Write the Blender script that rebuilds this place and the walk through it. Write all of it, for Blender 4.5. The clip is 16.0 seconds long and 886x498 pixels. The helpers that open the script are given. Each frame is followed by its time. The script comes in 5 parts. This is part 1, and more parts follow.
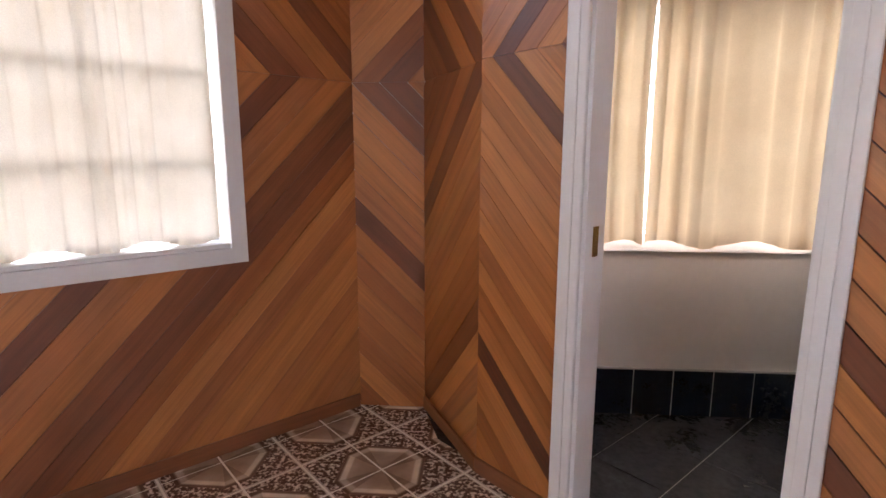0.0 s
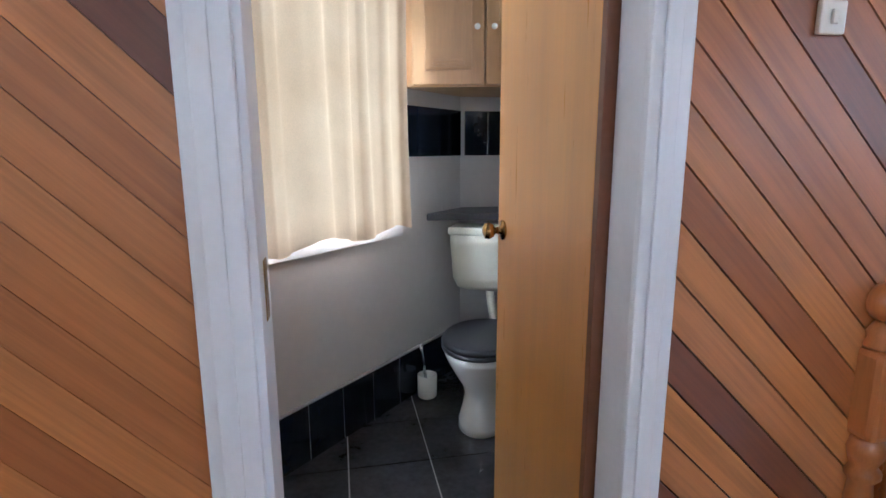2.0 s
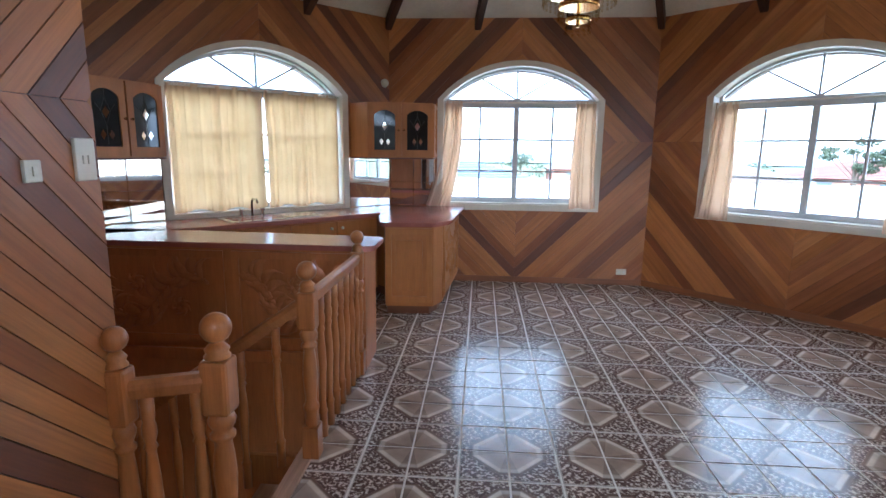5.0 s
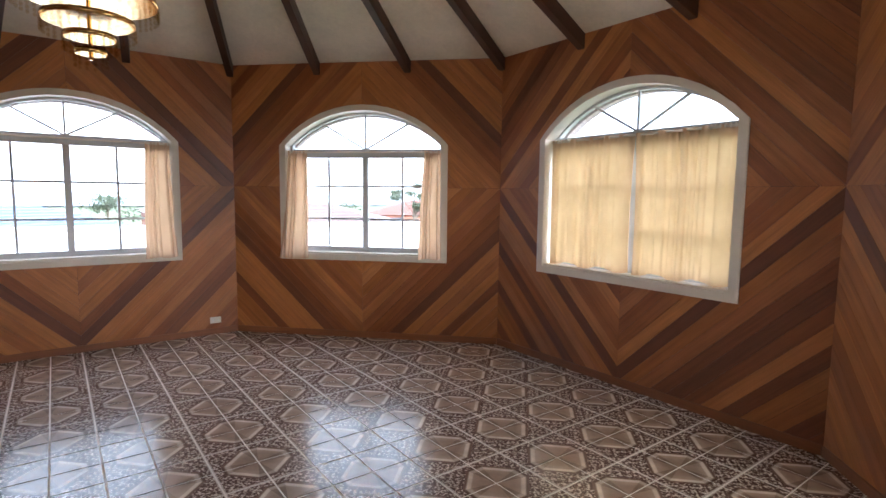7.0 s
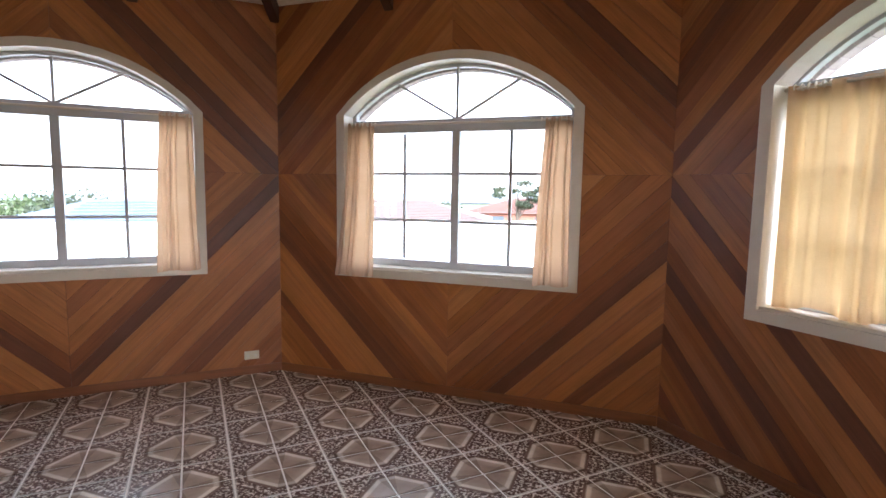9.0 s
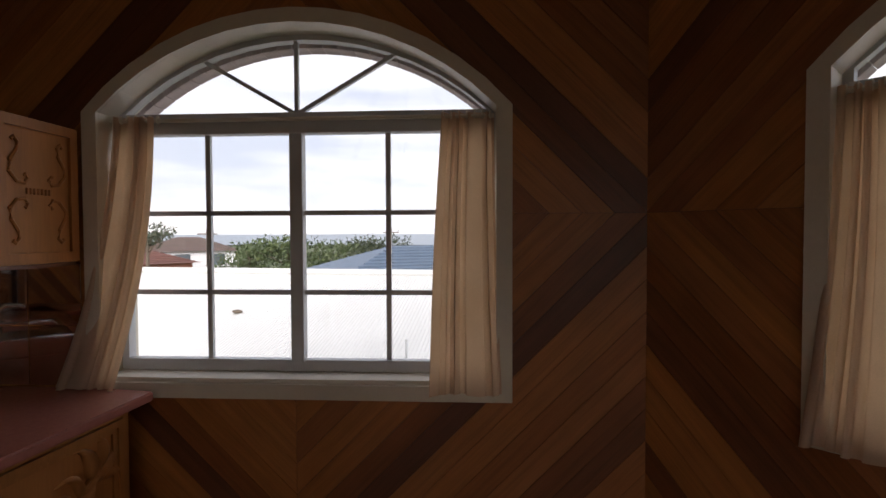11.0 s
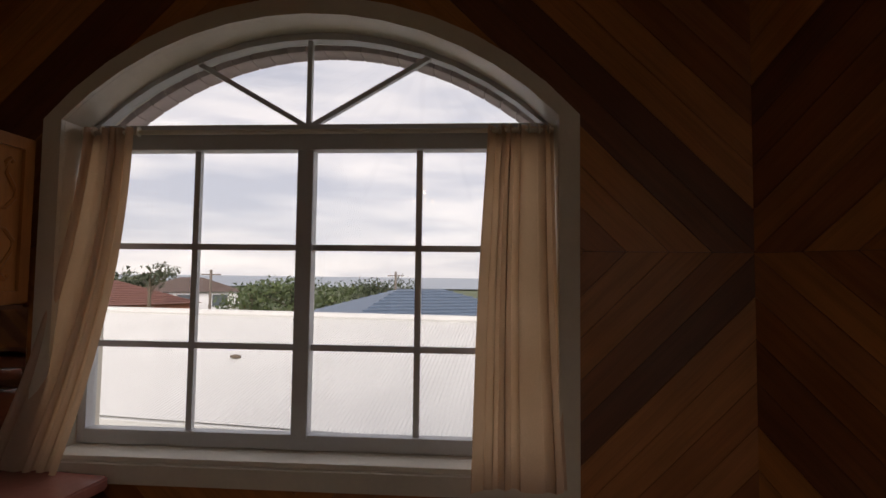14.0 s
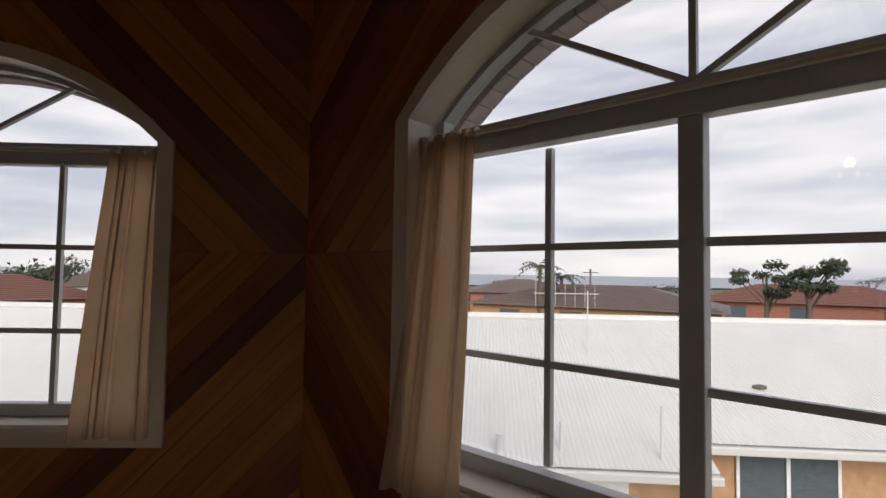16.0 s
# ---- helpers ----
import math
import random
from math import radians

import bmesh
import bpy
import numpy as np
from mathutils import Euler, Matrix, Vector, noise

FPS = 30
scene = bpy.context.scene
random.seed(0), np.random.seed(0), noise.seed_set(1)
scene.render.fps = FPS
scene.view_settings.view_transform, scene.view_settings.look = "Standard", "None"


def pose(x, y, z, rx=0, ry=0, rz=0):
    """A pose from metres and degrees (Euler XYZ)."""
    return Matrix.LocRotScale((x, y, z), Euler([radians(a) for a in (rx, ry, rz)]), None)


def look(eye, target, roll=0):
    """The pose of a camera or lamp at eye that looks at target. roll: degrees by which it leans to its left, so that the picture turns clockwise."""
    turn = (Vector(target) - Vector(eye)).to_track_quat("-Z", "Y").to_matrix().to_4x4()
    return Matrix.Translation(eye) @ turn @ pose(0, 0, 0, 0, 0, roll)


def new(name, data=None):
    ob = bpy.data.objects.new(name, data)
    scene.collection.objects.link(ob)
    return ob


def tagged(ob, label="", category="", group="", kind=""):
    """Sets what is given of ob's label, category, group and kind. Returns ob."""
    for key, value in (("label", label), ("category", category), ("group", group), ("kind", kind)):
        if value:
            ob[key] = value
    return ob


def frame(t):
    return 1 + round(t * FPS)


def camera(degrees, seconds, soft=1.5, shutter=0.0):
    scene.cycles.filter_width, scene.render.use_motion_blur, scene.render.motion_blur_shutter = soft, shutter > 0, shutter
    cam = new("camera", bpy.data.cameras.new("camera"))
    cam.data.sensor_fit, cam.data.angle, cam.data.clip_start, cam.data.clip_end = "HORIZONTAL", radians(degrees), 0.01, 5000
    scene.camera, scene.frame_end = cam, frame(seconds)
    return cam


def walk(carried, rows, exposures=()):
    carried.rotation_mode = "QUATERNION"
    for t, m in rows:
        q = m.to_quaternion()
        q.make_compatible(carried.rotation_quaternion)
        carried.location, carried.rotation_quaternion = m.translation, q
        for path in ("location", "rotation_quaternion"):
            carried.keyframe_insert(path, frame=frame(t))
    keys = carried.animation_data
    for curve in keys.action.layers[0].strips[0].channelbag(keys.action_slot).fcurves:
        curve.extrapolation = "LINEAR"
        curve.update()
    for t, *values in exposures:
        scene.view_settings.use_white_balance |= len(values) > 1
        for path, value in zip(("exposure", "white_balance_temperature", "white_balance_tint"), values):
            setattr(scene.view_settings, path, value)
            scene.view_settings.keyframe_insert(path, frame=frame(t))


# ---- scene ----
cam = camera(80.3, 16.0)
PATH = [
    (0, (-0.862, 1.015, 1.32), (-1.006, 2.978, 0.966), 0.1),
    (0.5, (-0.99, 1.244, 1.315), (-0.408, 3.123, 0.951), -0.1),
    (1, (-1.031, 1.584, 1.293), (0.044, 3.232, 0.933), -0.1),
    (1.5, (-1.081, 1.797, 1.282), (0.304, 3.193, 0.922), 0.0),
    (2, (-1.015, 2.046, 1.262), (0.617, 3.14, 0.889), -0.2),
    (2.5, (-0.977, 2.25, 1.265), (0.811, 3.066, 0.894), -0.2),
    (3, (-1.097, 2.259, 1.287), (0.814, 2.719, 0.914), -0.4),
    (3.5, (-1.222, 2.14, 1.303), (0.742, 2.148, 0.928), -0.2),
    (4, (-1.377, 2.083, 1.35), (0.531, 1.622, 0.968), 0.4),
    (4.5, (-1.454, 2.138, 1.415), (0.283, 1.223, 1.036), 0.3),
    (5, (-1.52, 2.115, 1.544), (-0.036, 0.826, 1.174), 0.7),
    (5.2, (-1.542, 2.096, 1.572), (-0.12, 0.732, 1.229), 0.9),
    (7.3, (-1.754, 1.844, 1.574), (-1.518, -0.132, 1.374), 0.6),
    (7.5, (-1.769, 1.708, 1.56), (-1.53, -0.267, 1.358), 0.7),
    (8, (-1.67, 1.236, 1.553), (-1.421, -0.737, 1.345), 0.9),
    (8.5, (-1.541, 0.638, 1.545), (-1.21, -1.323, 1.333), 0.8),
    (9, (-1.252, 0.055, 1.526), (-0.587, -1.819, 1.314), 0.9),
    (9.5, (-0.911, -0.534, 1.498), (0.053, -2.275, 1.293), 0.8),
    (10, (-0.536, -1.033, 1.527), (0.765, -2.537, 1.315), 0.9),
    (10.2, (-0.343, -1.217, 1.539), (1.036, -2.65, 1.33), 0.8),
    (12.3, (1.307, -1.614, 1.611), (2.835, -2.9, 1.716), 1.0),
    (12.5, (1.364, -1.592, 1.613), (2.887, -2.885, 1.717), 0.8),
    (13, (1.387, -1.599, 1.603), (2.909, -2.892, 1.71), 0.8),
    (13.5, (1.219, -1.612, 1.583), (2.716, -2.935, 1.693), 0.8),
    (14, (0.881, -1.734, 1.568), (2.384, -3.049, 1.677), 0.7),
    (14.5, (0.466, -1.867, 1.551), (1.988, -3.16, 1.653), 1.1),
    (15, (0.082, -2.084, 1.589), (1.615, -3.366, 1.674), 0.9),
    (15.5, (-0.233, -2.278, 1.594), (1.265, -3.6, 1.692), 0.9),
    (16, (-0.421, -2.364, 1.585), (0.931, -3.835, 1.677), 0.9),
]
walk(cam, [(t, look(eye, target, roll)) for t, eye, target, roll in PATH], [(0.0, 3.6, 6000, 18), (1.0, 3.85, 5250, 13), (2.5, 3.6, 4850, 7), (4.0, 3.5, 4700, 5), (5.2, 3.0, 4900, 5), (7.3, 2.9, 5600, 11), (8.5, 2.9, 5650, 12), (9.5, 2.4, 5950, 13), (10.2, 1.4, 6300, 14), (12.3, 0.05, 7300, 20), (14.5, 0.15, 7200, 19), (15.0, 0.7, 7100, 18), (15.5, 0.35, 7000, 18), (16.0, 0.05, 6900, 17)])

# ---- world and light ----
SKY = 1.5
world = bpy.data.worlds.new("world")
scene.world = world
world.use_nodes = True
wn = world.node_tree.nodes
wl = world.node_tree.links
bg = wn["Background"]
sky = wn.new("ShaderNodeTexSky")
sky.sky_type, sky.sun_disc = "NISHITA", False
sky.sun_elevation, sky.sun_rotation = radians(26), radians(-47)
sky_dim = wn.new("ShaderNodeVectorMath")
sky_dim.operation = "SCALE"
sky_dim.inputs["Scale"].default_value = 0.075
wl.new(sky.outputs[0], sky_dim.inputs[0])
wtc = wn.new("ShaderNodeTexCoord")
wmap = wn.new("ShaderNodeMapping")
wmap.inputs["Scale"].default_value = (1.6, 1.6, 9.0)
wl.new(wtc.outputs["Generated"], wmap.inputs[0])
wno = wn.new("ShaderNodeTexNoise")
wno.inputs["Scale"].default_value, wno.inputs["Detail"].default_value = 1.7, 5.0
wl.new(wmap.outputs[0], wno.inputs["Vector"])
wramp = wn.new("ShaderNodeValToRGB")
wramp.color_ramp.elements[0].position, wramp.color_ramp.elements[0].color = 0.36, (0.40, 0.44, 0.52, 1)
wramp.color_ramp.elements[1].position, wramp.color_ramp.elements[1].color = 0.66, (0.70, 0.71, 0.73, 1)
wl.new(wno.outputs["Fac"], wramp.inputs[0])
wmix = wn.new("ShaderNodeMix")
wmix.data_type = "RGBA"
wmix.inputs["Factor"].default_value = 0.9
wl.new(sky_dim.outputs[0], wmix.inputs["A"])
wl.new(wramp.outputs[0], wmix.inputs["B"])
wl.new(wmix.outputs["Result"], bg.inputs[0])
bg.inputs[1].default_value = SKY
sun = new("sun", bpy.data.lights.new("sun", "SUN"))
sun.data.energy, sun.data.angle, sun.data.color = 3.2, radians(40), (1.0, 0.97, 0.92)
sun.matrix_world = look((0, 0, 0), (0.66, -0.62, -0.43))

# ---- materials ----
def mat(name, rough=0.5, metal=0.0):
    m = bpy.data.materials.new(name)
    m.use_nodes = True
    b = m.node_tree.nodes["Principled BSDF"]
    b.inputs["Roughness"].default_value, b.inputs["Metallic"].default_value = rough, metal
    return m, m.node_tree.nodes, m.node_tree.links, b


def noise_node(n, l, vec, scale, detail=3.0, rough=0.55):
    t = n.new("ShaderNodeTexNoise")
    t.inputs["Scale"].default_value, t.inputs["Detail"].default_value, t.inputs["Roughness"].default_value = scale, detail, rough
    if vec:
        l.new(vec, t.inputs["Vector"])
    return t.outputs["Fac"]


def ramp_node(n, l, fac, stops):
    r = n.new("ShaderNodeValToRGB")
    e = r.color_ramp.elements
    while len(e) < len(stops):
        e.new(0.5)
    for el, (p, c) in zip(e, stops):
        el.position, el.color = p, (*c, 1)
    l.new(fac, r.inputs[0])
    return r.outputs[0]


def mixc(n, l, mode, fac, a, b):
    m = n.new("ShaderNodeMix")
    m.data_type, m.blend_type = "RGBA", mode
    for sock, v in ((m.inputs["Factor"], fac), (m.inputs["A"], a), (m.inputs["B"], b)):
        if hasattr(v, "is_linked"):
            l.new(v, sock)
        elif isinstance(v, (int, float)):
            sock.default_value = v
        else:
            sock.default_value = (*v, 1)
    return m.outputs["Result"]


def math_node(n, l, op, a, b=None, c=None):
    m = n.new("ShaderNodeMath")
    m.operation = op
    for sock, v in zip(m.inputs, (a, b, c)):
        if v is None:
            continue
        if isinstance(v, (int, float)):
            sock.default_value = v
        else:
            l.new(v, sock)
    return m.outputs[0]


def bump_node(n, l, b, height, strength, dist=0.002):
    bp = n.new("ShaderNodeBump")
    bp.inputs["Strength"].default_value, bp.inputs["Distance"].default_value = strength, dist
    l.new(height, bp.inputs["Height"])
    l.new(bp.outputs[0], b.inputs["Normal"])


def plain(name, col, rough=0.5, metal=0.0, scale=9.0, vary=0.12, bump=0.15):
    """Painted, plastic or metal surface with faint mottling at two scales."""
    m, n, l, b = mat(name, rough, metal)
    tc = n.new("ShaderNodeTexCoord").outputs["Object"]
    f1, f2 = noise_node(n, l, tc, scale, 4), noise_node(n, l, tc, scale * 9, 2)
    f = math_node(n, l, "ADD", math_node(n, l, "MULTIPLY", f1, 0.65), math_node(n, l, "MULTIPLY", f2, 0.35))
    lo = tuple(c * (1 - vary) for c in col)
    hi = tuple(min(1, c * (1 + vary)) for c in col)
    l.new(ramp_node(n, l, f, [(0.3, lo), (0.7, hi)]), b.inputs["Base Color"])
    if bump:
        bump_node(n, l, b, f2, bump)
    return m


def wood(name, stops, rough=0.4, grain=(1.2, 22, 22), by_row=False, coat=0.15, vary=0.35):
    """Wood with its grain along local x; each piece takes its own tone."""
    m, n, l, b = mat(name, rough)
    tc = n.new("ShaderNodeTexCoord").outputs["Object"]
    info = n.new("ShaderNodeObjectInfo")
    off = n.new("ShaderNodeVectorMath")
    off.operation = "MULTIPLY_ADD"
    comb = n.new("ShaderNodeCombineXYZ")
    for i in range(3):
        l.new(math_node(n, l, "MULTIPLY", info.outputs["Random"], 37.0 + 11 * i), comb.inputs[i])
    l.new(tc, off.inputs[0])
    off.inputs[1].default_value = grain
    l.new(comb.outputs[0], off.inputs[2])
    g1 = noise_node(n, l, off.outputs[0], 1.0, 5, 0.6)
    g2 = noise_node(n, l, off.outputs[0], 5.0, 3, 0.6)
    g3 = noise_node(n, l, tc, 2.2, 2)
    tone_at = info.outputs["Random"]
    if by_row:      # boards of one row were cut from like timber
        sp = n.new("ShaderNodeSeparateColor")
        l.new(info.outputs["Color"], sp.inputs[0])
        tone_at = math_node(n, l, "ADD", math_node(n, l, "MULTIPLY", sp.outputs[0], 0.78), math_node(n, l, "MULTIPLY", info.outputs["Random"], 0.22))
    base = ramp_node(n, l, tone_at, stops)
    gr = math_node(n, l, "ADD", math_node(n, l, "MULTIPLY", g1, 0.6), math_node(n, l, "MULTIPLY", g2, 0.4))
    tone = ramp_node(n, l, gr, [(0.3, (1 - vary,) * 3), (0.55, (1, 1, 1)), (0.72, (1 + vary * 0.5, 1 + vary * 0.45, 1 + vary * 0.4))])
    col = mixc(n, l, "MULTIPLY", 1.0, base, tone)
    big = ramp_node(n, l, g3, [(0.3, (0.82, 0.8, 0.78)), (0.7, (1.1, 1.1, 1.1))])
    l.new(mixc(n, l, "MULTIPLY", 0.8, col, big), b.inputs["Base Color"])
    l.new(math_node(n, l, "MULTIPLY_ADD", g2, 0.25, rough - 0.1), b.inputs["Roughness"])
    b.inputs["Coat Weight"].default_value, b.inputs["Coat Roughness"].default_value = coat, 0.25
    bump_node(n, l, b, gr, 0.25, 0.0015)
    return m


CEDAR = [(0.0, (0.12, 0.036, 0.018)), (0.14, (0.20, 0.068, 0.030)), (0.3, (0.33, 0.110, 0.030)), (0.5, (0.46, 0.172, 0.046)), (0.7, (0.55, 0.222, 0.062)), (0.85, (0.36, 0.125, 0.044)), (1.0, (0.62, 0.275, 0.088))]
M_BOARD = wood("cedar_board", CEDAR, 0.42, (1.0, 26, 26), by_row=True)
M_SKIRT = wood("skirting_wood", [(0, (0.23, 0.085, 0.034)), (1, (0.29, 0.11, 0.042))], 0.42)
M_RAIL = wood("turned_wood", [(0, (0.40, 0.14, 0.036)), (1, (0.47, 0.175, 0.046))], 0.32, (20, 20, 1.4), coat=0.35)
M_CAB = wood("cabinet_wood", [(0, (0.50, 0.20, 0.06)), (1, (0.54, 0.23, 0.07))], 0.4, (16, 16, 1.5), coat=0.05, vary=0.2)
M_CAB.node_tree.nodes["Principled BSDF"].inputs["Specular IOR Level"].default_value = 0.35
M_CAB.node_tree.nodes["Principled BSDF"].inputs["Coat Weight"].default_value = 0.0
M_CABDARK = wood("bar_panel_wood", [(0, (0.44, 0.155, 0.048)), (1, (0.49, 0.18, 0.056))], 0.38, (16, 16, 1.5), coat=0.25, vary=0.25)
M_PINE = wood("pale_cupboard_wood", [(0, (0.60, 0.37, 0.17)), (1, (0.64, 0.4, 0.19))], 0.35, (14, 14, 1.2), vary=0.14)
M_DOOR = wood("door_veneer", [(0, (0.62, 0.29, 0.075)), (1, (0.62, 0.29, 0.075))], 0.3, (14, 14, 0.8), vary=0.14, coat=0.3)
M_BEAM = wood("dark_beam", [(0, (0.065, 0.024, 0.014)), (1, (0.085, 0.032, 0.018))], 0.5, (1.0, 20, 20))
M_STAIR = wood("stair_tread", [(0, (0.5, 0.3, 0.19)), (1, (0.55, 0.33, 0.21))], 0.45)
M_JAMB = plain("jamb_brown", (0.17, 0.065, 0.032), 0.45)
M_BACK = plain("wall_backing", (0.05, 0.02, 0.012), 0.8)
M_TRIM = plain("white_trim", (0.74, 0.75, 0.78), 0.4, vary=0.04)
M_TRIMW = plain("cream_trim", (0.78, 0.72, 0.62), 0.42, vary=0.05)
M_FRAME = plain("window_aluminium", (0.60, 0.61, 0.63), 0.45, 0.0, vary=0.05, bump=0.05)
M_CEIL = plain("cream_ceiling", (0.72, 0.66, 0.55), 0.8, scale=3)
M_WHITE = plain("white_wall", (0.66, 0.64, 0.62), 0.5, scale=3, vary=0.05)
M_PORC = plain("white_porcelain", (0.80, 0.79, 0.74), 0.12, vary=0.02, bump=0)
M_CISTERN = plain("cream_cistern_plastic", (0.76, 0.73, 0.60), 0.3, vary=0.03, bump=0)
M_BLACK = plain("black_seat_plastic", (0.035, 0.035, 0.038), 0.3, vary=0.2)
M_SLATE = plain("dark_shelf", (0.06, 0.062, 0.07), 0.35, vary=0.25)
M_BTILE = plain("black_glazed_tile", (0.010, 0.014, 0.026), 0.1, vary=0.3, bump=0.05)
M_FTILE = plain("charcoal_floor_tile", (0.045, 0.044, 0.05), 0.22, scale=4, vary=0.6)
M_GROUT = plain("grey_grout", (0.36, 0.33, 0.32), 0.8)
M_TOP = plain("pink_laminate", (0.40, 0.15, 0.12), 0.22, scale=40, vary=0.1, bump=0.03)
M_BRASS = plain("aged_brass", (0.42, 0.27, 0.10), 0.25, 1.0)
M_GOLD = plain("polished_gold", (0.75, 0.48, 0.16), 0.18, 1.0)
M_STEEL = plain("steel", (0.62, 0.62, 0.62), 0.22, 1.0, vary=0.04)
M_PLAST = plain("ivory_plastic", (0.74, 0.70, 0.6), 0.35, vary=0.03, bump=0)
M_MIRROR = plain("mirror_tile", (0.85, 0.85, 0.85), 0.03, 1.0, vary=0.01, bump=0)
M_LEAD = plain("lead_came", (0.1, 0.1, 0.1), 0.4, 0.8)
M_GLASSD = plain("dark_cabinet_glass", (0.03, 0.033, 0.036), 0.06, vary=0.2, bump=0)


def glass_mat(name, tint=(1, 1, 1), rough=0.0):
    m, n, l, b = mat(name)
    out = n["Material Output"]
    tr, gl, fr, mx = n.new("ShaderNodeBsdfTransparent"), n.new("ShaderNodeBsdfGlossy"), n.new("ShaderNodeLayerWeight"), n.new("ShaderNodeMixShader")
    tr.inputs[0].default_value = (*tint, 1)
    gl.inputs["Roughness"].default_value = rough
    fr.inputs["Blend"].default_value = 0.5
    f4 = math_node(n, l, "POWER", fr.outputs["Facing"], 4.0)
    l.new(math_node(n, l, "MULTIPLY_ADD", f4, 0.45, 0.03), mx.inputs[0])
    l.new(tr.outputs[0], mx.inputs[1])
    l.new(gl.outputs[0], mx.inputs[2])
    l.new(mx.outputs[0], out.inputs[0])
    return m


M_GLASS = glass_mat("window_glass", (0.97, 0.98, 0.98))
M_CRYSTAL = glass_mat("crystal", (0.95, 0.9, 0.8), 0.05)


def cloth(name, col, through_col, amount):
    m, n, l, b = mat(name, 0.9)
    out = n["Material Output"]
    tc = n.new("ShaderNodeTexCoord").outputs["Object"]
    weave = noise_node(n, l, tc, 260.0, 2)
    blotch = noise_node(n, l, tc, 5.0, 3)
    c = mixc(n, l, "MULTIPLY", 1.0, col, ramp_node(n, l, blotch, [(0.3, (0.9, 0.88, 0.86)), (0.7, (1, 1, 1))]))
    l.new(mixc(n, l, "MULTIPLY", 0.5, c, ramp_node(n, l, weave, [(0.35, (0.8, 0.8, 0.8)), (0.65, (1, 1, 1))])), b.inputs["Base Color"])
    tl, mx = n.new("ShaderNodeBsdfTranslucent"), n.new("ShaderNodeMixShader")
    l.new(mixc(n, l, "MULTIPLY", 1.0, through_col, ramp_node(n, l, blotch, [(0.3, (0.9, 0.86, 0.8)), (0.7, (1, 1, 1))])), tl.inputs[0])
    mx.inputs[0].default_value = amount
    l.new(b.outputs[0], mx.inputs[1])
    l.new(tl.outputs[0], mx.inputs[2])
    l.new(mx.outputs[0], out.inputs[0])
    return m


M_CURT = cloth("cream_curtain", (0.74, 0.57, 0.46), (0.97, 0.66, 0.31), 0.29)
M_CURTO = cloth("open_curtain", (0.70, 0.57, 0.48), (0.95, 0.62, 0.36), 0.33)
M_CURTW = cloth("white_curtain", (0.78, 0.74, 0.66), (0.92, 0.84, 0.72), 0.045)
M_CURT7 = cloth("toilet_curtain", (0.76, 0.60, 0.46), (0.95, 0.74, 0.46), 0.065)
M_CURTSHEER = cloth("sheer_curtain", (0.85, 0.78, 0.7), (0.98, 0.90, 0.76), 0.88)


